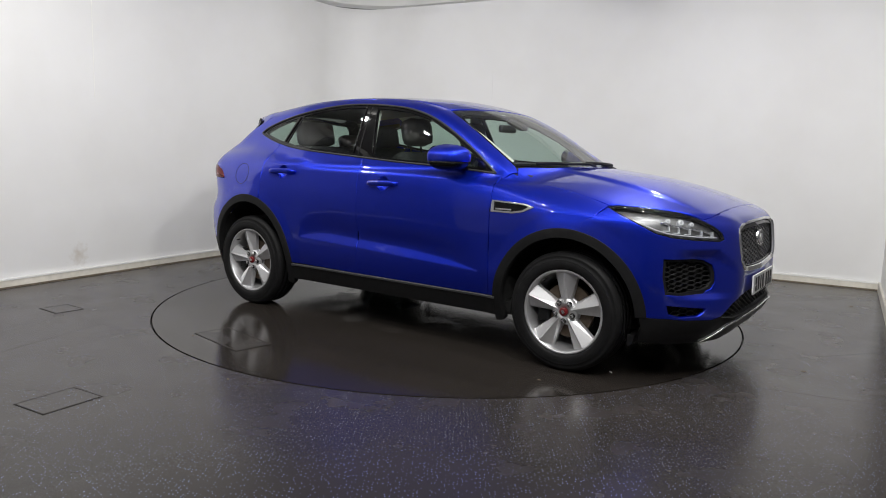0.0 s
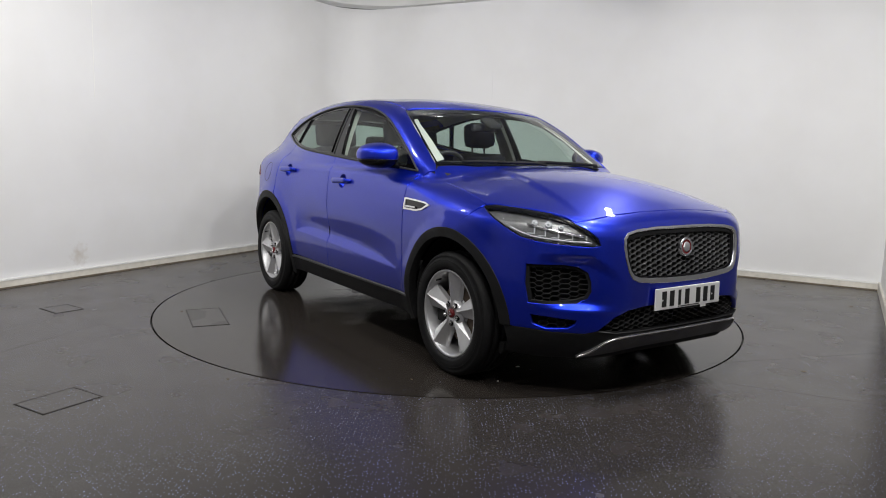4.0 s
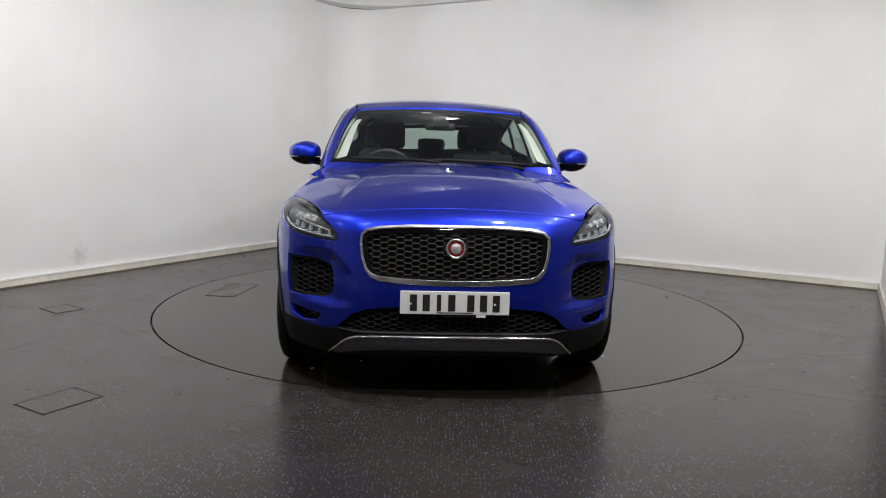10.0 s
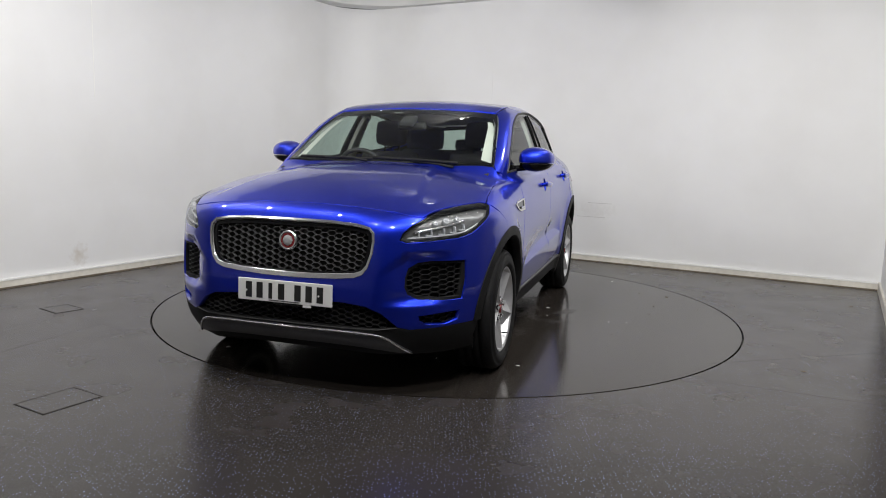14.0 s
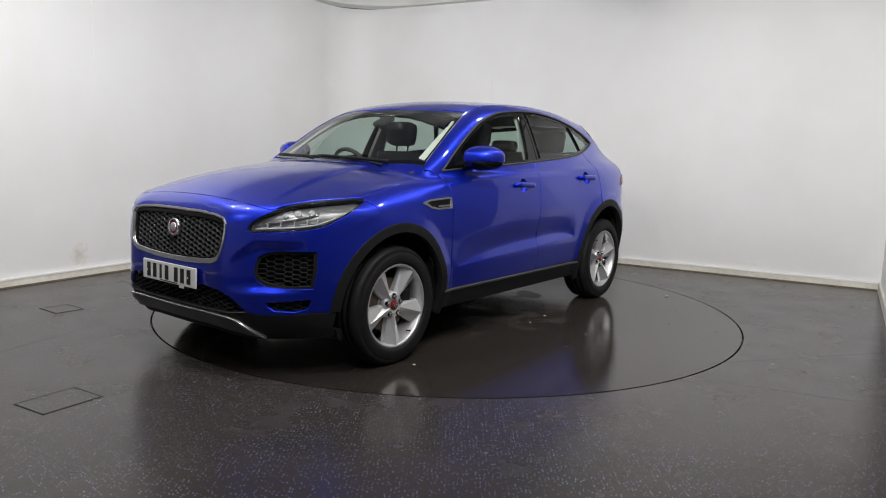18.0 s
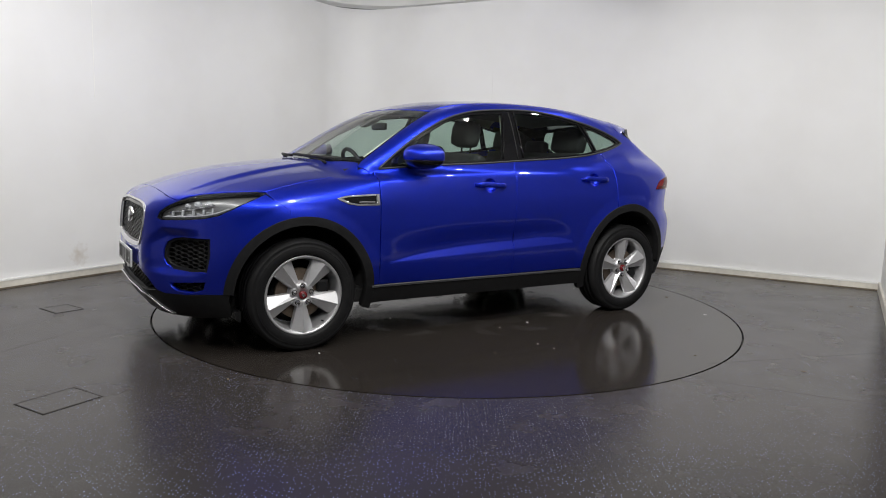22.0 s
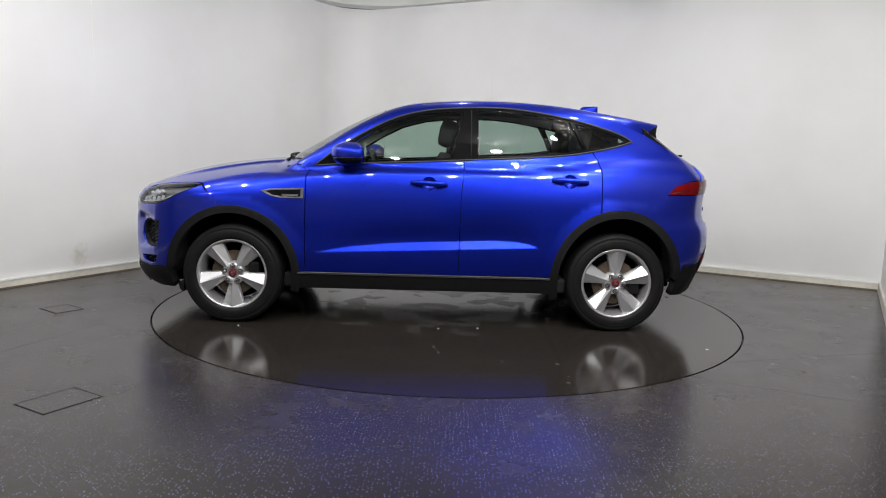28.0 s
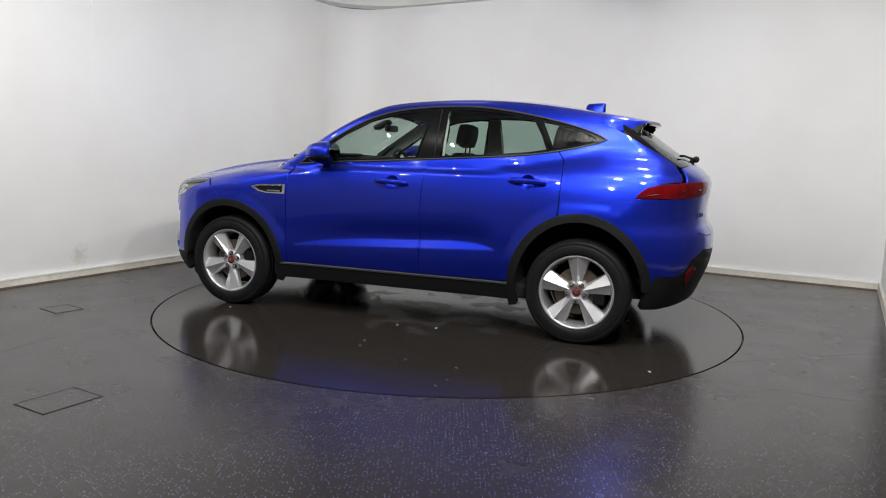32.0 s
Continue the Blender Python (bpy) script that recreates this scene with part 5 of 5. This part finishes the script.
    for k in range(3):
        bm = bmesh.new()
        p = on_rear([(0.42 + 0.05 * k, 0.86)])[0]
        box(bm, (0.006, 0.028, 0.028), Matrix.Translation(p - np.array([0.002, 0, 0])), 0.003)
        part("tailgate_bar", bm, M_CHROME, car)


def side_parts(car):
    vent = [(1.132, 0.928), (1.08, 0.941), (0.98, 0.948), (0.846, 0.953), (0.846, 0.884), (1.00, 0.884), (1.07, 0.897)]
    vin = [(1.105, 0.928), (1.06, 0.936), (0.863, 0.945), (0.863, 0.893), (0.995, 0.892), (1.058, 0.903)]
    sheet("wing_vent", LEFT, on_side(vent), M_CHROME, car, holes=[on_side(vin)], lift=0.006, rim=0.012, h=0.02, both=True, label="chrome-framed side vent on the front wing")
    sheet("vent_back", LEFT, on_side(vin), M_GLOSSBLACK, car, lift=0.001, rim=0, h=0.03, both=True)
    for s in (1, -1):
        bm = bmesh.new()
        p = lifted(LEFT, [(0.935, 0, 0.903)], 0.006)[0]
        box(bm, (0.11, 0.010, 0.013), Matrix.Translation((p[0], p[1] * s, p[2])), 0.003)
        part("vent_bar", bm, M_CHROME, car)
    # door mirrors
    for s in (1, -1):
        c = Vector((0.505, 0.930, 1.196))
        bm = bmesh.new()
        bmesh.ops.create_uvsphere(bm, u_segments=36, v_segments=24, radius=1.0)
        for v in bm.verts:
            p = [math.copysign(abs(k) ** 0.80, k) for k in v.co]
            x, y, z = p
            x = x * (0.148 if x > 0 else 0.066)
            z = z * (0.080 if z > 0 else 0.084)
            y = y * 0.112
            z *= 1 - 0.18 * max(0, y / 0.105)
            x += -0.03 * (y / 0.105)
            v.co = Vector((c.x + x, s * (c.y + y), c.z + z))
        low = bm.copy()
        cut = c.z - 0.026
        bmesh.ops.bisect_plane(bm, geom=[*bm.verts, *bm.edges, *bm.faces], plane_co=(0, 0, cut + 0.002), plane_no=(0, 0, 1), clear_inner=True)
        bmesh.ops.bisect_plane(low, geom=[*low.verts, *low.edges, *low.faces], plane_co=(0, 0, cut - 0.002), plane_no=(0, 0, 1), clear_outer=True)
        for b in (bm, low):
            bmesh.ops.holes_fill(b, edges=[e for e in b.edges if e.is_boundary], sides=0)
            bmesh.ops.recalc_face_normals(b, faces=b.faces)
        cap = part("door_mirror", bm, M_BLUE, car, "blue-capped door mirror on a black foot", smooth=True)
        part("mirror_base", low, M_GLOSSBLACK, cap, smooth=True)
        bm = bmesh.new()
        tube(bm, [(0.60, s * 0.765, 1.128), (0.56, s * 0.84, 1.136), (0.52, s * 0.90, 1.145)], 0.026, 10, 0.8)
        part("mirror_foot", bm, M_GLOSSBLACK, cap, smooth=True)
        bm = bmesh.new()
        lathe(bm, [(0.060, 0.0), (0.058, 0.003), (0.0, 0.003)], 28, Matrix.Translation((0.427, s * 0.928, 1.205)) @ pose(0, 0, 0, 0, -90, 0) @ Matrix.Diagonal((1.0, 1.35, 1, 1)))
        part("mirror_glass", bm, M_MIRROR, cap)
        path = [(0.598 - 0.045 * u * u - 0.02 * u, s * (0.85 + 0.165 * u), 1.204 + 0.004 * u) for u in [i / 8 for i in range(9)]]
        bead("indicator_strip", path, 0.0035, M_LAMPWHITE, cap)
    # fuel flap line on the car's right rear quarter
    loop = [(x, z) for x, z in arc(-1.435, 1.015, 0.080, 0.078, 0, 350, 35)]
    q = lifted(LEFT, [(x, 0, z) for x, z in loop], -0.0008)
    bead("fuel_flap", [(p[0], -p[1], p[2]) for p in q], 0.0022, M_DARK, car, closed=True)


def cabin(car):
    """What shows through the glass."""
    lining = [(0.30, 0.55), (0.0, 0.575), (-0.4, 0.58), (-0.8, 0.57), (-1.11, 0.54), (-1.45, 0.48)]
    loop = [(0.33, 0)] + lining + [(-1.45, 0)]
    sheet("headlining", TOP, ends(on_top(loop)), M_LINING, car, lift=-0.05, rim=0, h=0.06, label="dark grey headlining")
    card = [(0.80, 0.40), (0.80, 1.06), (0.42, 1.118), (0.03, 1.138), (-0.36, 1.163), (-0.75, 1.188), (-1.05, 1.21), (-1.3, 1.24), (-1.6, 1.20), (-1.85, 1.10), (-1.85, 0.9), (-1.3, 0.9), (-0.9, 0.6), (-0.85, 0.40)]
    sheet("door_card", LEFT, on_side(card), M_TRIM, car, lift=-0.07, rim=0, h=0.06, both=True, label="black door trim")
    pil = np.concatenate([on_side([q for q in EAVE if q[0] > -1.108]), on_side([(0.80, 1.11)]), on_top([(0.80, 0.74), (0.60, 0.655), (0.40, 0.60), *[(x, y - 0.03) for x, y in ROOF_EDGE[:-1]]])])
    sheet("pillar_trim", Chart((-0.25, -1, -0.7)), pil, M_PILLAR, car, lift=-0.03, rim=0, h=0.05, both=True)
    post = [(0.84, 0.702), (0.62, 0.655), (0.47, 0.622), (0.40, 0.590), (0.40, 0.555), (0.47, 0.578), (0.62, 0.600), (0.84, 0.630)]
    sheet("screen_pillar_trim", TOP, on_top(post), M_PILLAR, car, lift=-0.035, rim=0, h=0.04, both=True, label="pale trim on the windscreen pillar")
    q3 = on_side([(-1.10, 1.25)] + [q for q in BELT if q[0] < -1.18] + [q for q in EAVE[1:] if q[0] < -1.11] + [(-1.11, 1.50), (-1.38, 1.47), (-1.55, 1.40), (-1.70, 1.30), (-1.80, 1.20), (-1.6, 1.15), (-1.3, 1.19)])
    sheet("rear_pillar_trim", Chart((0.2, -1, -0.3)), q3, M_TRIM, car, lift=-0.05, rim=0, h=0.05, both=True)
    bpil = on_side([(-0.20, 1.17), (-0.255, 1.53), (-0.345, 1.535), (-0.355, 1.18)])
    sheet("centre_pillar_trim", LEFT, bpil, M_PILLAR, car, lift=-0.03, rim=0.03, h=0.05, both=True)
    gate = REAR.solid(REAR.flat([(0, y, z) for y, z in [(0, 0.75), (0.6, 0.75), (0.62, 1.0), (0.60, 1.17), (0, 1.18)]]))
    sheet("tailgate_trim", REAR, ends(gate), M_TRIM, car, lift=-0.06, rim=0, h=0.06)
    # dashboard
    bm = bmesh.new()
    prof = [(1.02, 0.80), (1.02, 1.095), (0.90, 1.118), (0.72, 1.118), (0.60, 1.085), (0.54, 0.98), (0.58, 0.72)]
    prism(bm, prof, -0.74, 0.74, Matrix(((1, 0, 0, 0), (0, 0, 1, 0), (0, 1, 0, 0), (0, 0, 0, 1))))
    bmesh.ops.bevel(bm, geom=[e for e in bm.edges], offset=0.025, segments=3, affect="EDGES")
    bmesh.ops.recalc_face_normals(bm, faces=bm.faces)
    dash = part("dashboard", bm, M_TRIM, car, "black dashboard", smooth=True)
    bm = bmesh.new()
    box(bm, (0.20, 0.34, 0.10), Matrix.Translation((0.70, -0.37, 1.120)), 0.04)
    part("instrument_hood", bm, M_TRIM, dash, smooth=True)
    # steering wheel, on the car's right
    m = Matrix.Translation((0.43, -0.37, 1.055)) @ pose(0, 0, 0, 0, -68, 0)
    bm = bmesh.new()
    ring = []
    for i in range(36):
        a = 2 * math.pi * i / 36
        ring.append([bm.verts.new(m @ Vector(((0.183 + 0.016 * math.cos(b)) * math.cos(a), (0.183 + 0.016 * math.cos(b)) * math.sin(a), 0.016 * math.sin(b)))) for b in (2 * math.pi * j / 8 for j in range(8))])
    for i in range(36):
        p, q = ring[i], ring[(i + 1) % 36]
        for j in range(8):
            bm.faces.new((p[j], q[j], q[(j + 1) % 8], p[(j + 1) % 8]))
    wheel_ = part("steering_wheel", bm, M_TRIM2, car, "dark leather steering wheel", smooth=True)
    bm = bmesh.new()
    box(bm, (0.12, 0.16, 0.05), m @ Matrix.Translation((0, 0, -0.02)), 0.02)
    box(bm, (0.03, 0.36, 0.018), m)
    box(bm, (0.17, 0.04, 0.018), m @ Matrix.Translation((0.09 * -1, 0, 0)))
    part("wheel_boss", bm, M_TRIM, wheel_, smooth=True)
    bm = bmesh.new()
    tube(bm, [(0.45, -0.37, 1.04), (0.62, -0.37, 1.00)], 0.035)
    part("steering_column", bm, M_TRIM, wheel_)
    for y in (0.37, -0.37):
        seat(car, "front_seat", 0.25, y, 0.56, 0.25)
    bm = bmesh.new()
    box(bm, (0.50, 1.30, 0.20), Matrix.Translation((-0.72, 0, 0.62)), 0.06)
    bench = part("rear_seat", bm, M_TRIM, car, "black rear bench seat", smooth=True)
    bm = bmesh.new()
    box(bm, (0.16, 1.28, 0.62), Matrix.Translation((-1.02, 0, 0.94)) @ pose(0, 0, 0, 0, -20, 0), 0.06)
    part("rear_backrest", bm, M_TRIM, bench, smooth=True)
    for y in (0.40, -0.40, 0.0):
        bm = bmesh.new()
        box(bm, (0.10, 0.36 if y else 0.25, 0.19 if y else 0.11), Matrix.Translation((-1.13, y * 1.05, 1.335 if y else 1.285)) @ pose(0, 0, 0, 0, -12, 0), 0.045)
        for d in (-0.06, 0.06):
            tube(bm, [(-1.115, y + d, 1.18), (-1.125, y + d, 1.30)], 0.007)
        part("rear_headrest", bm, M_TRIM, bench, smooth=True)
    # rear-view mirror and sensor housing
    p = lifted(TOP, [(0.50, 0, 0)], -0.06)[0]
    bm = bmesh.new()
    box(bm, (0.04, 0.21, 0.055), Matrix.Translation((0.40, 0, p[2] - 0.015)), 0.018)
    mirror_ = part("interior_mirror", bm, M_TRIM2, car, "black interior rear-view mirror", smooth=True)
    bm = bmesh.new()
    box(bm, (0.14, 0.11, 0.04), Matrix.Translation((0.48, 0, p[2] + 0.015)) @ pose(0, 0, 0, 0, 25, 0), 0.02)
    part("sensor_housing", bm, M_TRIM, mirror_, smooth=True)
    bm = bmesh.new()
    q = lifted(TOP, [(0.425, -0.10, 0)], -0.008)[0]
    box(bm, (0.016, 0.06, 0.001), Matrix.Translation(q) @ pose(0, 0, 0, 0, 20, 0))
    part("screen_sticker", bm, M_PLATE, car)


def seat(car, name, x, y, z, w):
    bm = bmesh.new()
    box(bm, (0.50, 2 * w, 0.20), Matrix.Translation((x + 0.05, y, z + 0.02)) @ pose(0, 0, 0, 0, -6, 0), 0.06)
    s = part(name, bm, M_TRIM, car, "black fabric front seat", smooth=True)
    bm = bmesh.new()
    m = Matrix.Translation((x - 0.30, y, z + 0.36)) @ pose(0, 0, 0, 0, -18, 0)
    box(bm, (0.13, 2 * w - 0.02, 0.62), m, 0.055)
    for d in (-1, 1):
        box(bm, (0.10, 0.09, 0.46), m @ Matrix.Translation((0.06, d * (w - 0.055), -0.04)), 0.035)
    part("seat_backrest", bm, M_TRIM, s, smooth=True)
    bm = bmesh.new()
    m = Matrix.Translation((x - 0.395, y, z + 0.80)) @ pose(0, 0, 0, 0, -10, 0)
    box(bm, (0.14, 0.25, 0.20), m, 0.06)
    part("seat_headrest", bm, M_TRIM, s, smooth=True)
    for d in (-0.06, 0.06):
        bm = bmesh.new()
        tube(bm, [(x - 0.395, y + d, z + 0.62), (x - 0.41, y + d, z + 0.76)], 0.007)
        part("headrest_post", bm, M_GLOSSBLACK, s)


def underside(car):
    bm = bmesh.new()
    box(bm, (2.00, 1.66, 0.10), Matrix.Translation((0.0, 0, 0.30)), 0.02)
    box(bm, (0.90, 1.16, 0.10), Matrix.Translation((1.42, 0, 0.28)), 0.02)
    box(bm, (0.80, 1.16, 0.14), Matrix.Translation((-1.42, 0, 0.34)), 0.02)
    part("floor_pan", bm, M_DARK, car, "black underbody")
    bm = bmesh.new()
    box(bm, (0.98, 1.12, 0.58), Matrix.Translation((1.50, 0, 0.60)), 0.03)
    part("engine_bay", bm, M_DARK, car)
    bm = bmesh.new()
    box(bm, (0.75, 1.12, 0.42), Matrix.Translation((-1.60, 0, 0.58)), 0.03)
    part("boot_floor", bm, M_DARK, car)
    for s in (1, -1):
        bm = bmesh.new()
        prism(bm, [(0.0, 0.0), (0.0, -0.055), (0.010, -0.065), (0.030, -0.045), (0.04, 0.0)], -0.08, 0.08, Matrix.Translation((1.70, s * 0.76, 0.262)) @ pose(0, 0, 0, 90, 0, 0))
        bmesh.ops.recalc_face_normals(bm, faces=bm.faces)
        part("air_deflector", bm, M_BLACK, car, "black plastic flap ahead of the wheel")
    for sx, a, b in ((1, 0.425, 0.440), (-1, 0.425, 0.470)):
        for s in (1, -1):
            bm = bmesh.new()
            prev = None
            for i in range(29):
                t = radians(-1 + 182 * i / 28)
                ring = [bm.verts.new((sx * WHEEL_X + r * a * math.cos(t), s * y, WHEEL_Z + r * b * math.sin(t))) for y, r in ((0.865, 1.0), (0.56, 1.0), (0.56, 0.0))]
                if prev:
                    bm.faces.new((prev[0], ring[0], ring[1], prev[1]))
                    bm.faces.new((prev[1], ring[1], ring[2], prev[2]))
                prev = ring
            part("wheel_arch_liner", bm, M_DARK, car)


SPOKE_TURN = {(1, 1): -90, (-1, 1): 90, (1, -1): 90, (-1, -1): 100}


def wheels(car):
    for sx in (1, -1):
        for sy in (1, -1):
            bm = bmesh.new()
            lathe(bm, [(0.246, 0.098), (0.2455, 0.106), (0.241, 0.109), (0.232, 0.106), (0.227, 0.098), (0.222, 0.06), (0.212, 0.02), (0.205, -0.09), (0.235, -0.105)], 72)
            w = part("wheel", bm, M_ALLOY, car, "silver five-spoke alloy wheel with a black tyre", smooth=True)
            w.matrix_basis = pose(sx * WHEEL_X, sy * 0.8125, WHEEL_Z) @ pose(0, 0, 0, -90 * sy, 0, 0)
            bm = bmesh.new()
            R = 0.345
            prof = [(0.235, -0.105), (0.243, -0.112), (0.275, -0.120), (0.305, -0.117), (0.328, -0.106), (R - 0.005, -0.092), (R, -0.078), (R, -0.052), (R - 0.008, -0.049), (R - 0.008, -0.043), (R, -0.040), (R, -0.004), (R - 0.008, -0.002), (R - 0.008, 0.004), (R, 0.006),
                    (R, 0.040), (R - 0.008, 0.043), (R - 0.008, 0.049), (R, 0.052), (R, 0.078), (R - 0.005, 0.092), (0.328, 0.106), (0.318, 0.1105), (0.316, 0.1085), (0.305, 0.117), (0.285, 0.1205), (0.262, 0.119), (0.247, 0.112), (0.244, 0.098)]
            lathe(bm, prof, 96)
            for k in range(72):
                for e in (-1, 1):
                    t = Matrix.Rotation(2 * math.pi * (k + 0.5 * (e > 0)) / 72, 4, "Z")
                    box(bm, (0.014, 0.018, 0.020), t @ Matrix.Translation((R - 0.0155, 0, e * 0.086)) @ pose(0, 0, 0, 0, e * 38, 0))
            part("tyre", bm, M_TYRE, w, "black rubber tyre", smooth=True)
            # sidewall lettering stands as a fine raised ring
            bm = bmesh.new()
            lathe(bm, [(0.300, 0.1180), (0.299, 0.1192), (0.297, 0.1192), (0.296, 0.1185)], 72)
            part("sidewall_ring", bm, M_TYRE, w)
            for k in range(5):
                t = Matrix.Rotation(radians(SPOKE_TURN[sx, sy] * (-1 if sy > 0 else 1) + 72 * k), 4, "Z")
                spoke(w, t)
            hub(w, Matrix.Rotation(radians(SPOKE_TURN[sx, sy] * (-1 if sy > 0 else 1) + 36), 4, "Z"))


def spoke(w, t):
    """A blade that widens towards the rim, folded along a ridge."""
    bm = bmesh.new()
    rows = []
    for r, z, w_, ridge in ((0.040, 0.076, 0.021, 0.011), (0.2295, 0.0960, 0.071, 0.0125)):
        x = math.sqrt(r * r - w_ * w_) if r > 0.1 else r
        d = 0.014 if r < 0.1 else 0.027
        rows.append([bm.verts.new(t @ Vector(v)) for v in ((x, -w_ - 0.005, z - 0.045), (x, -w_, z - d), (r, 0.0, z + ridge), (x, w_, z - d), (x, w_ + 0.005, z - 0.045))])
    for p, q in zip(rows, rows[1:]):
        for k in range(4):
            bm.faces.new((p[k], q[k], q[k + 1], p[k + 1]))
        bm.faces.new((p[4], q[4], q[0], p[0]))
    bm.faces.new(rows[0][::-1])
    bm.faces.new(rows[-1])
    bmesh.ops.recalc_face_normals(bm, faces=bm.faces)
    part("spoke", bm, M_ALLOY, w)


def hub(w, t):
    bm = bmesh.new()
    lathe(bm, [(0.078, 0.05), (0.076, 0.074), (0.066, 0.082), (0.034, 0.086), (0.032, 0.080), (0, 0.080)], 40)
    part("hub", bm, M_ALLOY, w, smooth=True)
    bm = bmesh.new()
    lathe(bm, [(0.0255, 0.080), (0.025, 0.092), (0.0225, 0.095), (0.0, 0.097)], 32)
    part("centre_cap", bm, M_BADGE, w, "red and silver wheel centre cap", smooth=True)
    bm = bmesh.new()
    box(bm, (0.022, 0.017, 0.004), t @ Matrix.Translation((0, 0, 0.097)), 0.001)
    part("cap_emblem", bm, M_CHROME, w)
    for k in range(5):
        c = Matrix.Rotation(2 * math.pi * k / 5, 4, "Z") @ t @ Matrix.Translation((0.056, 0, 0))
        bm = bmesh.new()
        lathe(bm, [(0.016, 0.070), (0.016, 0.0865), (0.0125, 0.0865), (0.0125, 0.079)], 16, c)
        part("nut_well", bm, M_GLOSSBLACK, w)
        bm = bmesh.new()
        lathe(bm, [(0.0105, 0.070), (0.0105, 0.094), (0.008, 0.098), (0, 0.099)], 12, c)
        part("wheel_nut", bm, M_CHROME, w)
    bm = bmesh.new()
    lathe(bm, [(0.05, 0.032), (0.155, 0.032), (0.157, 0.028), (0.157, 0.008), (0.155, 0.004), (0.05, 0.004)], 48)
    part("brake_disc", bm, M_DISC, w, "brown-tinged steel brake disc", smooth=False)
    bm = bmesh.new()
    lathe(bm, [(0.085, 0.0), (0.085, 0.040), (0.07, 0.046), (0.0, 0.046)], 32)
    part("disc_bell", bm, M_SATIN, w, smooth=True)
    bm = bmesh.new()
    box(bm, (0.075, 0.16, 0.075), Matrix.Rotation(radians(180), 4, "Z") @ Matrix.Translation((0.14, 0, 0.022)), 0.012)
    part("brake_caliper", bm, M_BLACK, w)
    bm = bmesh.new()
    lathe(bm, [(0.20, -0.09), (0.15, -0.05), (0.0, -0.05)], 40)
    part("wheel_inner", bm, M_DARK, w)
    bm = bmesh.new()
    tube(bm, [(0.0, 0.0, 0.0), (-0.006, 0, 0.034)], 0.0045, 8)
    bmesh.ops.transform(bm, matrix=t @ Matrix.Translation((0.213, 0.0, 0.075)), verts=bm.verts)
    part("tyre_valve", bm, M_BLACK, w)


build_room()
build_floor()
build_lamps()
TABLE = build_turntable()
CAR = build_car()


def motions():
    rows_t, rows_c = [], []
    for i in range(33):
        th = -84.041 - 5.148 * (i - 9.6)
        rows_t.append((float(i), pose(0, 0, 0, 0, 0, th)))
        rows_c.append((float(i), pose(0, 0, 0, 0, 0, th) @ pose(0.177, -0.124, 0)))
    walk(TABLE, rows_t)
    walk(CAR, rows_c)


motions()
